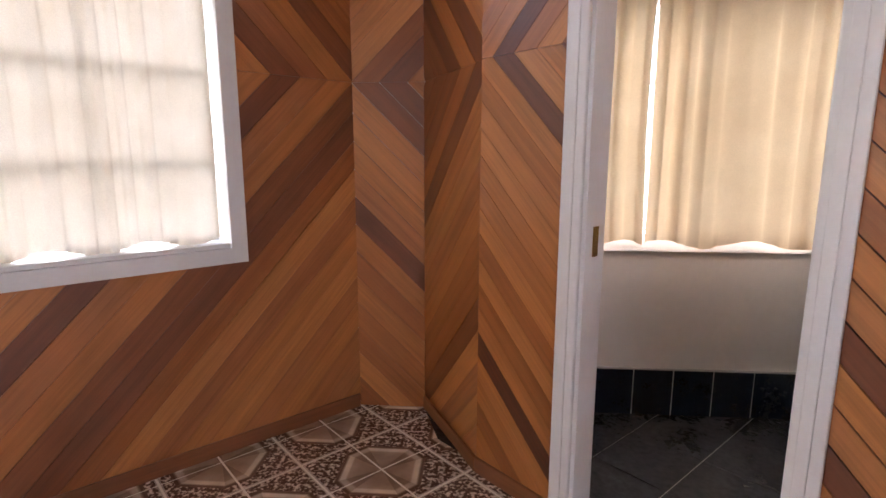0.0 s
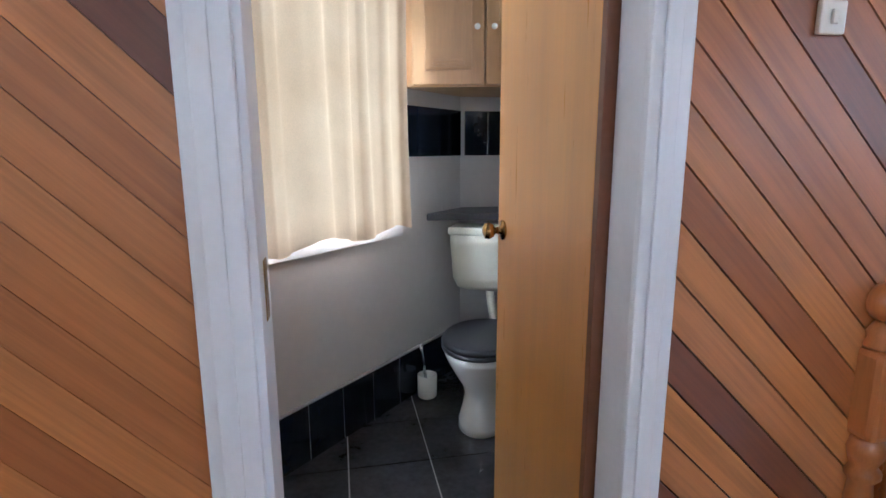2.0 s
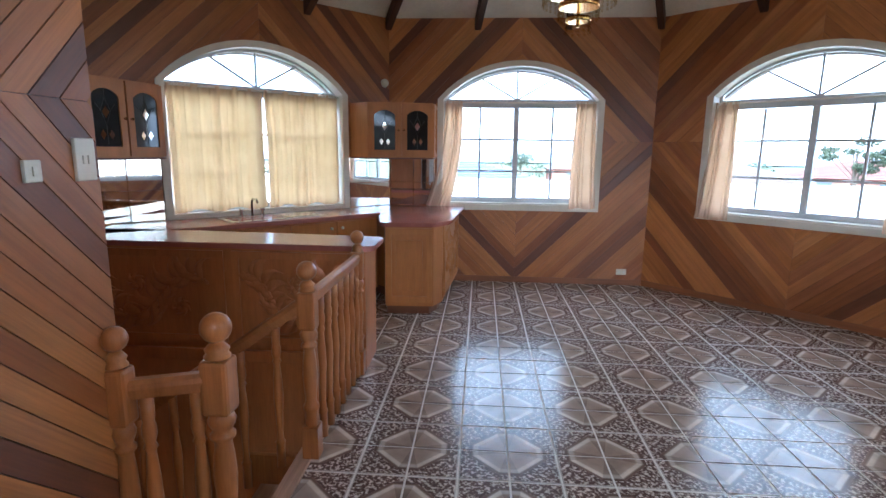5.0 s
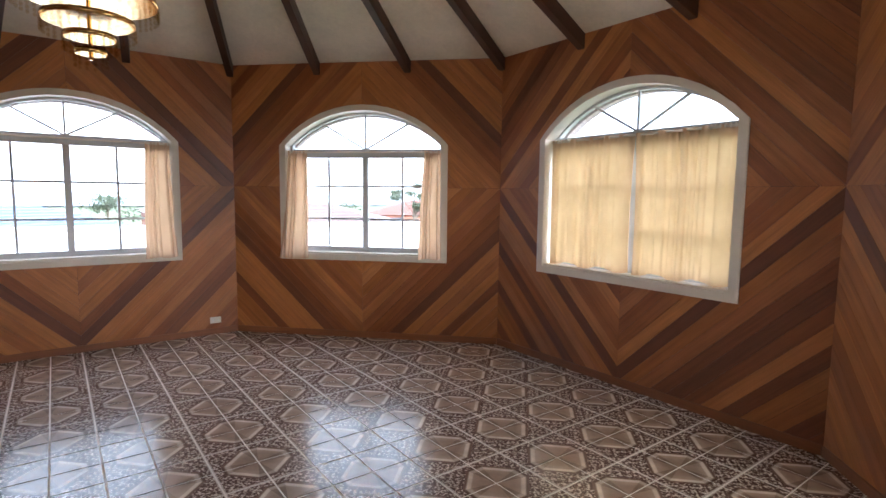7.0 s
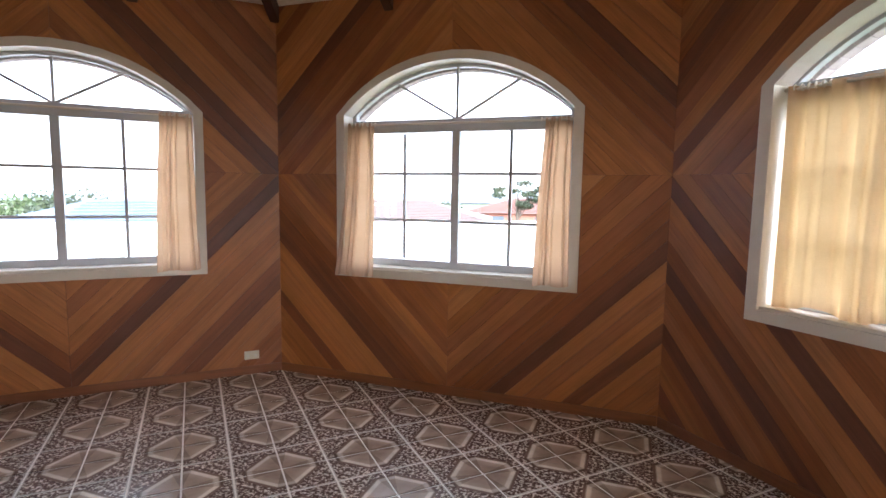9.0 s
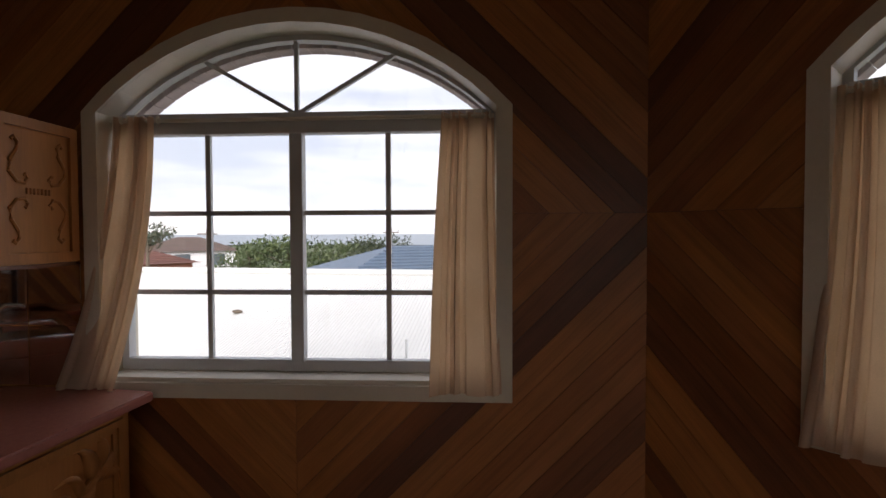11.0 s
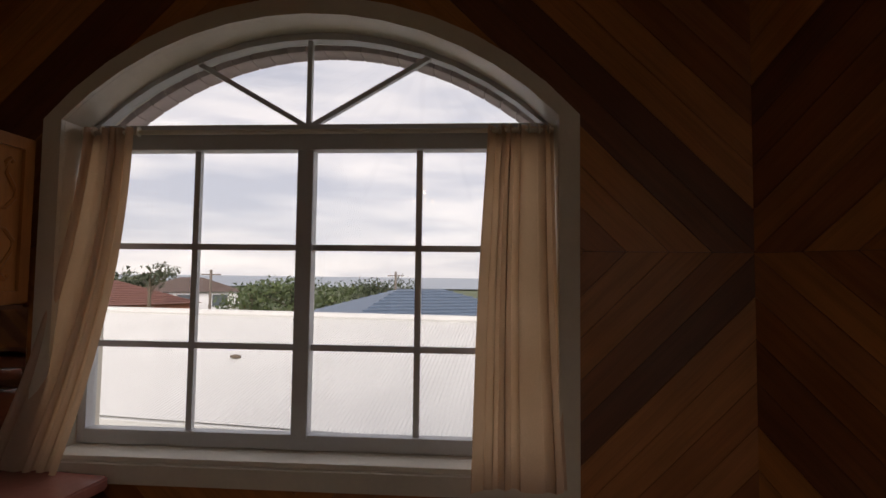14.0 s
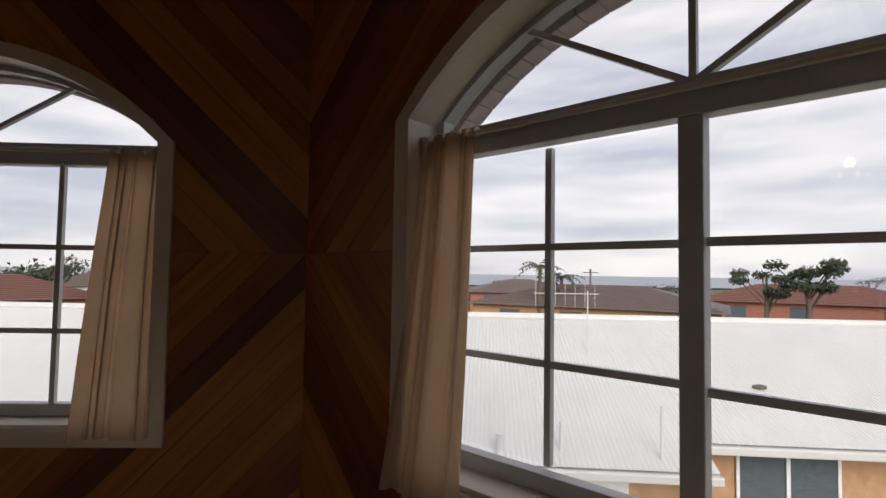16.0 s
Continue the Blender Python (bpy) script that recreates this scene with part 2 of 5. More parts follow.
def floor_tile_mat():
    """Printed ceramic: a pale octagon over each group of four tiles, dark ornament between."""
    m, n, l, b = mat("patterned_floor_tile", 0.16)
    geo = n.new("ShaderNodeNewGeometry").outputs["Position"]
    mp = n.new("ShaderNodeMapping")
    mp.vector_type = "POINT"
    mp.inputs["Rotation"].default_value = (0, 0, radians(45))
    l.new(geo, mp.inputs[0])
    sep = n.new("ShaderNodeSeparateXYZ")
    l.new(mp.outputs[0], sep.inputs[0])
    # after the turn: first axis is u, second is v
    def cell(a, o):
        t = math_node(n, l, "SUBTRACT", a, o)
        t = math_node(n, l, "PINGPONG", t, TILE)
        return t
    a, c = cell(sep.outputs[0], TU), cell(sep.outputs[1], TV)
    wob = noise_node(n, l, geo, 26.0, 3)
    fine = noise_node(n, l, geo, 95.0, 3)
    d1 = math_node(n, l, "MAXIMUM", math_node(n, l, "MULTIPLY", a, 1.0), math_node(n, l, "MULTIPLY", c, 1.0))
    d2 = math_node(n, l, "MULTIPLY", math_node(n, l, "ADD", a, c), 0.79)
    d = math_node(n, l, "MAXIMUM", d1, d2)
    k = 0.955 / TILE
    dn = math_node(n, l, "MULTIPLY", d, k)
    octo = ramp_node(n, l, dn, [(0.0, (0.36, 0.27, 0.215)), (0.40, (0.38, 0.29, 0.235)), (0.56, (0.47, 0.37, 0.30)), (0.60, (0.78, 0.69, 0.60)), (0.67, (0.82, 0.74, 0.66)), (0.695, (0.40, 0.31, 0.25)), (0.72, (0.17, 0.11, 0.09)), (0.76, (0.22, 0.145, 0.12))])
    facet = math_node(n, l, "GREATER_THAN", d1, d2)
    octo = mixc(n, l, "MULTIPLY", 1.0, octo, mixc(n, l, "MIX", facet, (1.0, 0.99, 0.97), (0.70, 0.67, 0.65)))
    # ornament: scrolls of pale and dark round the far crossing
    aw = math_node(n, l, "MULTIPLY_ADD", wob, 0.05, a)
    cw = math_node(n, l, "MULTIPLY_ADD", wob, -0.05, c)
    sx = math_node(n, l, "SINE", math_node(n, l, "MULTIPLY", aw, 95.0))
    sy = math_node(n, l, "SINE", math_node(n, l, "MULTIPLY", cw, 95.0))
    curl = noise_node(n, l, geo, 62.0, 2, 0.4)
    orn = math_node(n, l, "MULTIPLY_ADD", math_node(n, l, "MULTIPLY", sx, sy), 0.06, math_node(n, l, "MULTIPLY_ADD", fine, 0.3, math_node(n, l, "MULTIPLY", curl, 0.7)))
    ornc = ramp_node(n, l, orn, [(0.42, (0.11, 0.066, 0.056)), (0.50, (0.17, 0.105, 0.09)), (0.54, (0.50, 0.41, 0.35)), (0.62, (0.80, 0.72, 0.65))])
    sel = math_node(n, l, "GREATER_THAN", dn, 0.765)
    col = mixc(n, l, "MIX", sel, octo, ornc)
    # pale chain along the joints between octagons
    edge = math_node(n, l, "MAXIMUM", a, c)
    chain = math_node(n, l, "GREATER_THAN", math_node(n, l, "MULTIPLY", edge, k), 0.915)
    col = mixc(n, l, "MIX", math_node(n, l, "MULTIPLY", chain, 0.75), col, (0.66, 0.61, 0.56))
    shade = ramp_node(n, l, noise_node(n, l, geo, 9.0, 4), [(0.3, (0.75, 0.73, 0.7)), (0.7, (1.12, 1.1, 1.08))])
    l.new(mixc(n, l, "MULTIPLY", 1.0, col, shade), b.inputs["Base Color"])
    l.new(math_node(n, l, "MULTIPLY_ADD", fine, 0.16, 0.12), b.inputs["Roughness"])
    b.inputs["Specular IOR Level"].default_value = 0.55
    bump_node(n, l, b, math_node(n, l, "ADD", wob, math_node(n, l, "MULTIPLY", dn, 0.3)), 0.12, 0.004)
    return m


TILE, TU, TV = 0.2485, -0.055, 0.745
M_TILE = floor_tile_mat()
M_TGROUT = plain("pale_grout", (0.82, 0.77, 0.71), 0.6)

# ---- shape helpers ----
Q = math.sqrt(0.5)
A = 3.6            # apothem of the eight-sided room
SIDE = 1.4912      # half a side
TOP = 2.98         # wall height
ZC = 1.66          # height of the diamonds' middle


def uvp(u, v, z=0.0):
    """From the 45-degree plan axes to the world."""
    return Vector(((u + v) * Q, (v - u) * Q, z))


UV = pose(0, 0, 0, 0, 0, -45)      # local x = u, local y = v


def thing(name, m=None, label="", category="", group="", kind=""):
    e = new(name)
    e.matrix_world = m if m is not None else Matrix()
    return tagged(e, label, category, group, kind)


def link(name, bm, material, parent=None, label="", m=None, smooth=False):
    me = bpy.data.meshes.new(name)
    bmesh.ops.recalc_face_normals(bm, faces=bm.faces)
    if smooth:
        for f in bm.faces:
            f.smooth = True
    bm.to_mesh(me)
    bm.free()
    me.materials.append(material)
    ob = new(name, me)
    if m is not None:
        ob.matrix_basis = m
    if parent:
        ob.parent = parent
    if label:
        ob["label"] = label
    return ob


part = link


def solo(name, bm, material, label, category, m=None, kind="", group="", smooth=False):
    return tagged(link(name, bm, material, None, "", m, smooth), label, category, group, kind)


def box(x0, x1, y0, y1, z0, z1, bevel=0.0, bm=None):
    bm = bm or bmesh.new()
    r = bmesh.ops.create_cube(bm, size=1, matrix=Matrix.Translation(((x0 + x1) / 2, (y0 + y1) / 2, (z0 + z1) / 2)) @ Matrix.Diagonal((abs(x1 - x0), abs(y1 - y0), abs(z1 - z0), 1)))
    if bevel:
        es = list({e for v in r["verts"] for e in v.link_edges})
        bmesh.ops.bevel(bm, geom=es, offset=bevel, segments=2, affect="EDGES", profile=0.6)
    return bm


def prism(pts, z0, z1, bevel=0.0, bm=None):
    """A flat outline in x, y raised from z0 to z1."""
    bm = bm or bmesh.new()
    f = bm.faces.new([bm.verts.new((p[0], p[1], z0)) for p in pts])
    r = bmesh.ops.extrude_face_region(bm, geom=[f])
    bmesh.ops.translate(bm, vec=(0, 0, z1 - z0), verts=[g for g in r["geom"] if isinstance(g, bmesh.types.BMVert)])
    if bevel:
        bmesh.ops.bevel(bm, geom=bm.edges[:], offset=bevel, segments=2, affect="EDGES")
    return bm


def panel(pts, y0, y1, bm=None):
    """A flat outline in x, z with depth from y0 to y1."""
    bm = bm or bmesh.new()
    n = len(pts)
    a = [bm.verts.new((p[0], y0, p[1])) for p in pts]
    b = [bm.verts.new((p[0], y1, p[1])) for p in pts]
    bm.faces.new(a)
    bm.faces.new(b[::-1])
    for i in range(n):
        bm.faces.new((a[i], b[i], b[(i + 1) % n], a[(i + 1) % n]))
    return bm


def lathe(profile, steps=20, bm=None, m=None):
    """Turned shape about z from (radius, height) pairs."""
    bm = bm or bmesh.new()
    rings = []
    for r, z in profile:
        ring = []
        for i in range(steps):
            a = 2 * math.pi * i / steps
            p = Vector((max(r, 0.0004) * math.cos(a), max(r, 0.0004) * math.sin(a), z))
            ring.append(bm.verts.new(m @ p if m else p))
        rings.append(ring)
    for a, b in zip(rings, rings[1:]):
        for i in range(steps):
            bm.faces.new((a[i], a[(i + 1) % steps], b[(i + 1) % steps], b[i]))
    bm.faces.new(rings[0][::-1])
    bm.faces.new(rings[-1])
    return bm


def tube(points, r, steps=8, bm=None):
    bm = bm or bmesh.new()
    pts = [Vector(p) for p in points]
    rings = []
    for i, p in enumerate(pts):
        d = (pts[min(i + 1, len(pts) - 1)] - pts[max(i - 1, 0)]).normalized()
        q = d.to_track_quat("Z", "Y")
        rings.append([bm.verts.new(p + q @ Vector((r * math.cos(2 * math.pi * k / steps), r * math.sin(2 * math.pi * k / steps), 0))) for k in range(steps)])
    for a, b in zip(rings, rings[1:]):
        for k in range(steps):
            bm.faces.new((a[k], a[(k + 1) % steps], b[(k + 1) % steps], b[k]))
    bm.faces.new(rings[0][::-1])
    bm.faces.new(rings[-1])
    return bm


def clip(poly, a, b, c):
    """The part of a convex outline where a*x + b*y <= c."""
    out = []
    for i, p in enumerate(poly):
        q = poly[(i + 1) % len(poly)]
        dp, dq = a * p[0] + b * p[1] - c, a * q[0] + b * q[1] - c
        if dp <= 1e-9:
            out.append(p)
        if (dp < -1e-9 and dq > 1e-9) or (dp > 1e-9 and dq < -1e-9):
            t = dp / (dp - dq)
            out.append((p[0] + t * (q[0] - p[0]), p[1] + t * (q[1] - p[1])))
    return out if len(out) > 2 else []


def area(poly):
    return 0.5 * abs(sum(p[0] * q[1] - q[0] * p[1] for p, q in zip(poly, poly[1:] + poly[:1])))


def minus(poly, hole):
    """A convex outline less a convex hole (counter-clockwise): convex pieces."""
    out, rest = [], poly
    for i, p in enumerate(hole):
        q = hole[(i + 1) % len(hole)]
        a, b = q[1] - p[1], p[0] - q[0]          # outward normal
        c = a * p[0] + b * p[1]
        o = clip(rest, -a, -b, -c)
        if o and area(o) > 2e-5:
            out.append(o)
        rest = clip(rest, a, b, c)
        if not rest:
            break
    return out


def arch(hw, zb, zs, rise, n=14):
    """Counter-clockwise outline of an opening with a segmental arch."""
    R = (hw * hw + rise * rise) / (2 * rise)
    a0 = math.asin(hw / R)
    pts = [(-hw, zb), (hw, zb)]
    for i in range(n + 1):
        a = a0 - 2 * a0 * i / n
        pts.append((R * math.sin(a), zs + rise - R + R * math.cos(a)))
    return pts


def wall_frame(k):
    """Local axes of a wall with outward normal at k degrees: x to the right seen from inside, y outward, z up, origin on the wall's face."""
    n = Vector((math.cos(radians(k)), math.sin(radians(k)), 0))
    r = Vector((n.y, -n.x, 0))
    return Matrix(((r.x, n.x, 0, n.x * A), (r.y, n.y, 0, n.y * A), (0, 0, 1, 0), (0, 0, 0, 1)))


def boards(parent, frame_m, x0, x1, z0, z1, s0, holes, width=0.136, gap=0.0013, zc=ZC, depth=0.012, tones=()):
    """Diamond boarding round (s0, ZC): one plank a piece, each with its grain along it."""
    rect = [(x0, z0), (x1, z0), (x1, z1), (x0, z1)]
    rnd = random.Random(int(1000 * (x0 + 3 * s0)) + len(PLANKS) + int(frame_m[0][3] * 97) + int(frame_m[1][3] * 31))
    rows = [rnd.random() for _ in range(80)]
    rows[:len(tones)] = tones
    far = max(abs(x0 - s0), abs(x1 - s0)) + max(zc - z0, z1 - zc)
    for sx in (-1, 1):
        for sz in (-1, 1):
            quad = clip(clip(rect, -sx, 0, -sx * s0 - 0.0008), 0, -sz, -sz * zc - 0.0008)
            if not quad:
                continue
            k = 0
            while k * width < far:
                lo, hi = k * width + gap, (k + 1) * width - gap
                c = sx * s0 + sz * zc
                strip = clip(clip(quad, sx, sz, hi + c), -sx, -sz, -lo - c)
                k += 1
                if not strip or area(strip) < 2e-4:
                    continue
                pieces = [strip]
                for h in holes:
                    pieces = [p for q in pieces for p in minus(q, h)]
                if not pieces:
                    continue
                cx = sum(p[0] for p in strip) / len(strip)
                cz = sum(p[1] for p in strip) / len(strip)
                # plank's own axes: x along the board
                ang = math.atan2(-sx * sz, 1)
                ca, sa = math.cos(ang), math.sin(ang)
                bm = bmesh.new()
                for p in pieces:
                    loc = [((x - cx) * ca + (z - cz) * sa, -(x - cx) * sa + (z - cz) * ca) for x, z in p]
                    panel(loc, 0.0, depth, bm)
                local = Matrix.Translation((cx, 0, cz)) @ Matrix.Rotation(-ang, 4, "Y")
                ob = link("plank", bm, M_BOARD, parent)
                ob.color = (rows[k % 80], 0, 0, 1)
                ob.matrix_local = parent.matrix_basis.inverted() @ frame_m @ local


HOLE = arch(0.90, 0.90, 2.11, 0.385)         # opening through the wall
TRIM_OUT = arch(0.935, 0.86, 2.112, 0.425)
TRIM_IN = arch(0.868, 0.925, 2.11, 0.365)
THICK = 0.24
M_BRICKP = plain("arch_brick", (0.50, 0.41, 0.41), 0.85, scale=14, vary=0.25)
PLANKS = []      # boarding jobs, run at the end of the file


def octo_wall(name, k, window=True, boarded=True, x0=-SIDE, x1=SIDE, inner=None, label="diagonal cedar-boarded wall with an arched window"):
    m = wall_frame(k)
    bot = -0.25 if name != "wall_8" else -3.0
    rect = [(x0 - 0.05, bot), (x1 + 0.05, bot), (x1 + 0.05, TOP + 0.06), (x0 - 0.05, TOP + 0.06)]
    pieces = minus(rect, HOLE) if window else [rect]
    bm = bmesh.new()
    for p in pieces:
        panel(p, 0.0125, THICK, bm)
    w = solo(name, bm, inner or M_BACK, label, "wall", m, "structure")
    if boarded:
        PLANKS.append((w, m, x0, x1, 0.0, TOP, 0.0, [HOLE] if window else []))
        if name != "wall_1":
            part("baseboard", box(x0 + 0.008, x1 - 0.008, -0.014, -0.001, 0.0, 0.07, 0.004), M_SKIRT, w)
    return w, m


def ring(outer, inner, y0, y1, bm=None):
    """A band between two outlines of the same count, in x and z, from y0 to y1."""
    bm = bm or bmesh.new()
    n = len(outer)
    v = [[bm.verts.new((p[0], y, p[1])) for p in o] for o, y in ((outer, y0), (inner, y0), (inner, y1), (outer, y1))]
    for i in range(n):
        j = (i + 1) % n
        for a in range(4):
            b = (a + 1) % 4
            bm.faces.new((v[a][i], v[a][j], v[b][j], v[b][i]))
    return bm


FY = 0.145      # glass behind the wall's face


def window(name, m, trim_material, label, cx=0.0, back=0.0, zt=2.125):
    """back: how far the first sash slides behind the second; zt: top of the transom."""
    w = thing(name, m, label, "window", "arched windows", "structure")
    part("trim", ring(TRIM_OUT, TRIM_IN, -0.018, -0.001), trim_material, w)
    reveal = arch(0.868, 0.925, 2.11, 0.365)
    part("reveal", ring(arch(0.899, 0.901, 2.11, 0.384), reveal, 0.0, 0.243), trim_material, w)
    part("window_sill", box(-0.868, 0.868, 0.0, 0.14, 0.926, 0.945, 0.004), trim_material, w)
    fo, fi = arch(0.867, 0.946, 2.112, 0.363), arch(0.835, 0.99, 2.125, 0.325)
    part("frame", ring(fo, fi, FY - 0.02, FY + 0.03), M_FRAME, w)
    part("transom", box(-0.85, 0.85, FY - 0.035, FY + 0.03, zt - 0.095, zt, 0.006), M_FRAME, w)
    part("meeting_stile", box(cx - 0.03, cx + 0.03, FY - 0.03, FY + 0.025, 0.985, zt - 0.095, 0.004), M_FRAME, w)
    part("bottom_rail", box(-0.84, 0.84, FY - 0.025, FY + 0.025, 0.947, 1.0, 0.004), M_FRAME, w)
    for s, dy in ((cx - 0.418 - back * 0.5, back), (cx + 0.418, 0.0)):
        part("glazing_bar", box(s - 0.011, s + 0.011, FY + dy - 0.01, FY + dy + 0.012, 1.0, zt - 0.095), M_FRAME, w)
    for z in (1.672, 1.308):
        for a, b, dy in ((-0.835, cx - 0.03, back), (cx + 0.03, 0.835, 0.0)):
            part("glazing_bar", box(a, b, FY + dy - 0.009, FY + dy + 0.011, z - 0.011, z + 0.011), M_FRAME, w)
    for ang in (-60, 0, 60):
        L = (0.345 if ang == 0 else 0.545) + (2.125 - zt)
        g = part("fan_bar", box(-0.009, 0.009, FY - 0.01, FY + 0.012, 0.0, L), M_FRAME, w)
        g.matrix_local = Matrix.Translation((cx, 0, zt - 0.005)) @ Matrix.Rotation(radians(ang), 4, "Y")
    for a, b, dy in ((-0.835, cx - 0.03, back), (cx + 0.03, 0.835, 0.0)):
        g = part("pane", box(a, b, FY + dy + 0.013, FY + dy + 0.017, 0.995, zt - 0.09), M_GLASS, w)
        g.visible_shadow = False
    R = arch(0.835, zt - 0.005, 2.125, 0.325)
    g = part("pane", panel(R, FY + 0.013, FY + 0.017), M_GLASS, w)
    g.visible_shadow = False
    bm0 = None
    R = (0.835 ** 2 + 0.325 ** 2) / 0.65
    a0 = math.asin(0.86 / R)
    for i in range(26):
        a = -a0 + 2 * a0 * (i + 0.5) / 26
        if bm0 is None:
            bm0 = part("brick", box(-0.0355, 0.0355, 0.0, 0.09, -0.06, 0.055, 0.004), M_BRICKP, w, "purple-brown brick of the outer arch")
            o = bm0
        else:
            o = new("brick", bm0.data)
            o.parent = w
        o.matrix_local = Matrix.Translation(((R + 0.05) * math.sin(a), 0.205, 2.45 - R + (R + 0.05) * math.cos(a))) @ Matrix.Rotation(a, 4, "Y")
    return w


def curtain_mesh(path, z_top, z_bot, folds, amp, hem=0.0, nx=90, nz=26):
    """Cloth along path(t, h) -> (x, y offset), t across and h from top 0 to bottom 1, with folds."""
    bm = bmesh.new()
    rnd = random.Random(int(folds * 7 + z_bot * 100))
    ph = [rnd.uniform(0, 6.28) for _ in range(4)]
    grid = []
    for j in range(nz + 1):
        h = j / nz
        row = []
        for i in range(nx + 1):
            t = i / nx
            x, y = path(t, h)
            tw = t + (0.32 * math.sin(5.3 * t + ph[3]) + 0.22 * math.sin(11.7 * t + ph[2])) / folds + 0.05 * h * math.sin(3 * t + ph[1]) / folds
            f = folds * 2 * math.pi * tw
            sharp = 0.55 + 0.45 * math.exp(-6 * h)
            w = amp * (math.sin(f + ph[0] + 0.5 * h * math.sin(5 * t)) * sharp + 0.45 * math.sin(0.47 * f + ph[1] + 1.1 * h) + 0.22 * math.sin(2.1 * f + ph[2]) * (1 - 0.6 * h))
            z = z_top + (z_bot - z_top) * h + hem * h * math.sin(4.3 * t * folds * 0.45 + ph[3])
            row.append(bm.verts.new((x + 0.006 * math.sin(2 * f + ph[1]), y + w, z)))
        grid.append(row)
    for a, b in zip(grid, grid[1:]):
        for i in range(nx):
            bm.faces.new((a[i], a[i + 1], b[i + 1], b[i]))
    return bm


def rod(m, z=2.085):
    r = thing("curtain_rod", m, "thin cream curtain rod with rings inside the window arch", "curtain rod")
    part("pole", tube([(-0.862, 0.07, z), (0.862, 0.07, z)], 0.009), M_TRIMW, r)
    rb = lathe([(0.016, -0.004), (0.02, 0), (0.016, 0.004)], 10)
    first = None
    for sgn in (-1, 1):
        for i in range(7):
            x = sgn * (0.845 - i * 0.034)
            if first is None:
                first = part("ring", rb, M_TRIMW, r)
                o = first
            else:
                o = new("ring", first.data)
                o.parent = r
            o.matrix_local = Matrix.Translation((x, 0.07, z + 0.005)) @ Matrix.Rotation(radians(90), 4, "Y")
    return r


def drawn(m, mat_, lab, split=0.03, hem=0.02, zb=0.955, half=0.85, y0=0.075):
    for a, b, n in ((-half, split - 0.002, 8), (split + 0.002, half, 8)):
        def path(t, h, a=a, b=b):
            gapw = 0.012 * math.sin(3.1 * h)
            lo = a + (gapw + 0.012 * h if a > 0 else 0.0)
            hi = b - (gapw if a < 0 else 0.0)
            return lo + (hi - lo) * t, y0 - 0.01 * h
        solo("curtain", curtain_mesh(path, 2.1, zb, n, 0.019, hem), mat_, lab, "curtain", m, group="drawn curtains", smooth=True)


def gathered(m, left=(-0.85, -0.68, -0.92, -0.66), right=(0.85, 0.67, 0.88, 0.63), zb=(0.90, 0.90), zt=2.1):
    """Curtains pushed to the sides: outer and inner edge above, and below."""
    for (o0, i0, o1, i1), z in ((left, zb[0]), (right, zb[1])):
        def path(t, h, o0=o0, i0=i0, o1=o1, i1=i1):
            e = h * h
            bulge = 0.04 * math.sin(math.pi * h) * (1 if i0 > 0 else -1)
            o, i = o0 + (o1 - o0) * e, i0 + (i1 - i0) * e - bulge * 0.5
            return o + (i - o) * t, 0.07 - 0.12 * h
        solo("curtain", curtain_mesh(path, zt, z, 5, 0.02, 0.006), M_CURTO, "beige cotton curtain pushed open to the window's side", "curtain", m, group="open curtains", smooth=True)


# ---- the eight walls, windows and curtains ----
wall_1, m1 = octo_wall("wall_1", 0)
wall_2, m2 = octo_wall("wall_2", -45)
wall_3, m3 = octo_wall("wall_3", -90)
wall_4, m4 = octo_wall("wall_4", -135)
wall_5, m5 = octo_wall("wall_5", 180)
wall_6, m6 = octo_wall("wall_6", 135)
wall_7, m7 = octo_wall("wall_7", 90, boarded=False, inner=M_WHITE, label="white tiled toilet wall with a curtained arched window")
wall_8, m8 = octo_wall("wall_8", 45, window=False, boarded=False, inner=M_WHITE, label="plain white wall behind the toilet and stairs")
PLANKS.append((wall_7, m7, -SIDE, -1.14, 0.0, TOP, 0.0, [HOLE]))
PLANKS.append((wall_8, m8, -1.0, SIDE, -2.9, TOP, 0.0, []))
for nm, m, tm, lb in (("window_1", m1, M_TRIMW, "arched kitchen window with cream trim and glazing bars"), ("window_2", m2, M_TRIMW, "arched sliding window with cream trim above rooftops"), ("window_3", m3, M_TRIMW, "arched sliding window with cream trim above rooftops"), ("window_4", m4, M_TRIMW, "arched window with cream trim and drawn curtains"), ("window_5", m5, M_TRIM, "arched window with white trim and drawn curtains"), ("window_6", m6, M_TRIM, "arched window with white trim and sheer curtains"), ("window_7", m7, M_TRIM, "arched toilet window with white sill")):
    window(nm, m, tm, lb, -0.03 if nm == "window_2" else 0.0, 0.055 if nm == "window_3" else 0.0, 2.078 if nm == "window_3" else 2.125)
    rod(m @ Matrix.Translation((0, -0.132, 0)) if nm == "window_7" else m, 2.04 if nm == "window_3" else 2.085)
for m in (m1, m4):
    drawn(m, M_CURT, "cream cotton curtain drawn across the window, backlit yellow")
drawn(m5, M_CURTSHEER, "pale cream curtain drawn across the white-trimmed window")
drawn(m6, M_CURTW, "pale cream curtain drawn across the white-trimmed window")
drawn(m7, M_CURT7, "cream cotton curtain drawn across the toilet window", split=-0.1, zb=0.905, half=0.925, y0=-0.062)
gathered(m2, left=(-0.85, -0.66, -1.06, -0.79), right=(0.86, 0.63, 0.89, 0.58))
gathered(m3, left=(-0.86, -0.66, -0.925, -0.61), zb=(0.87, 0.90), zt=2.055)

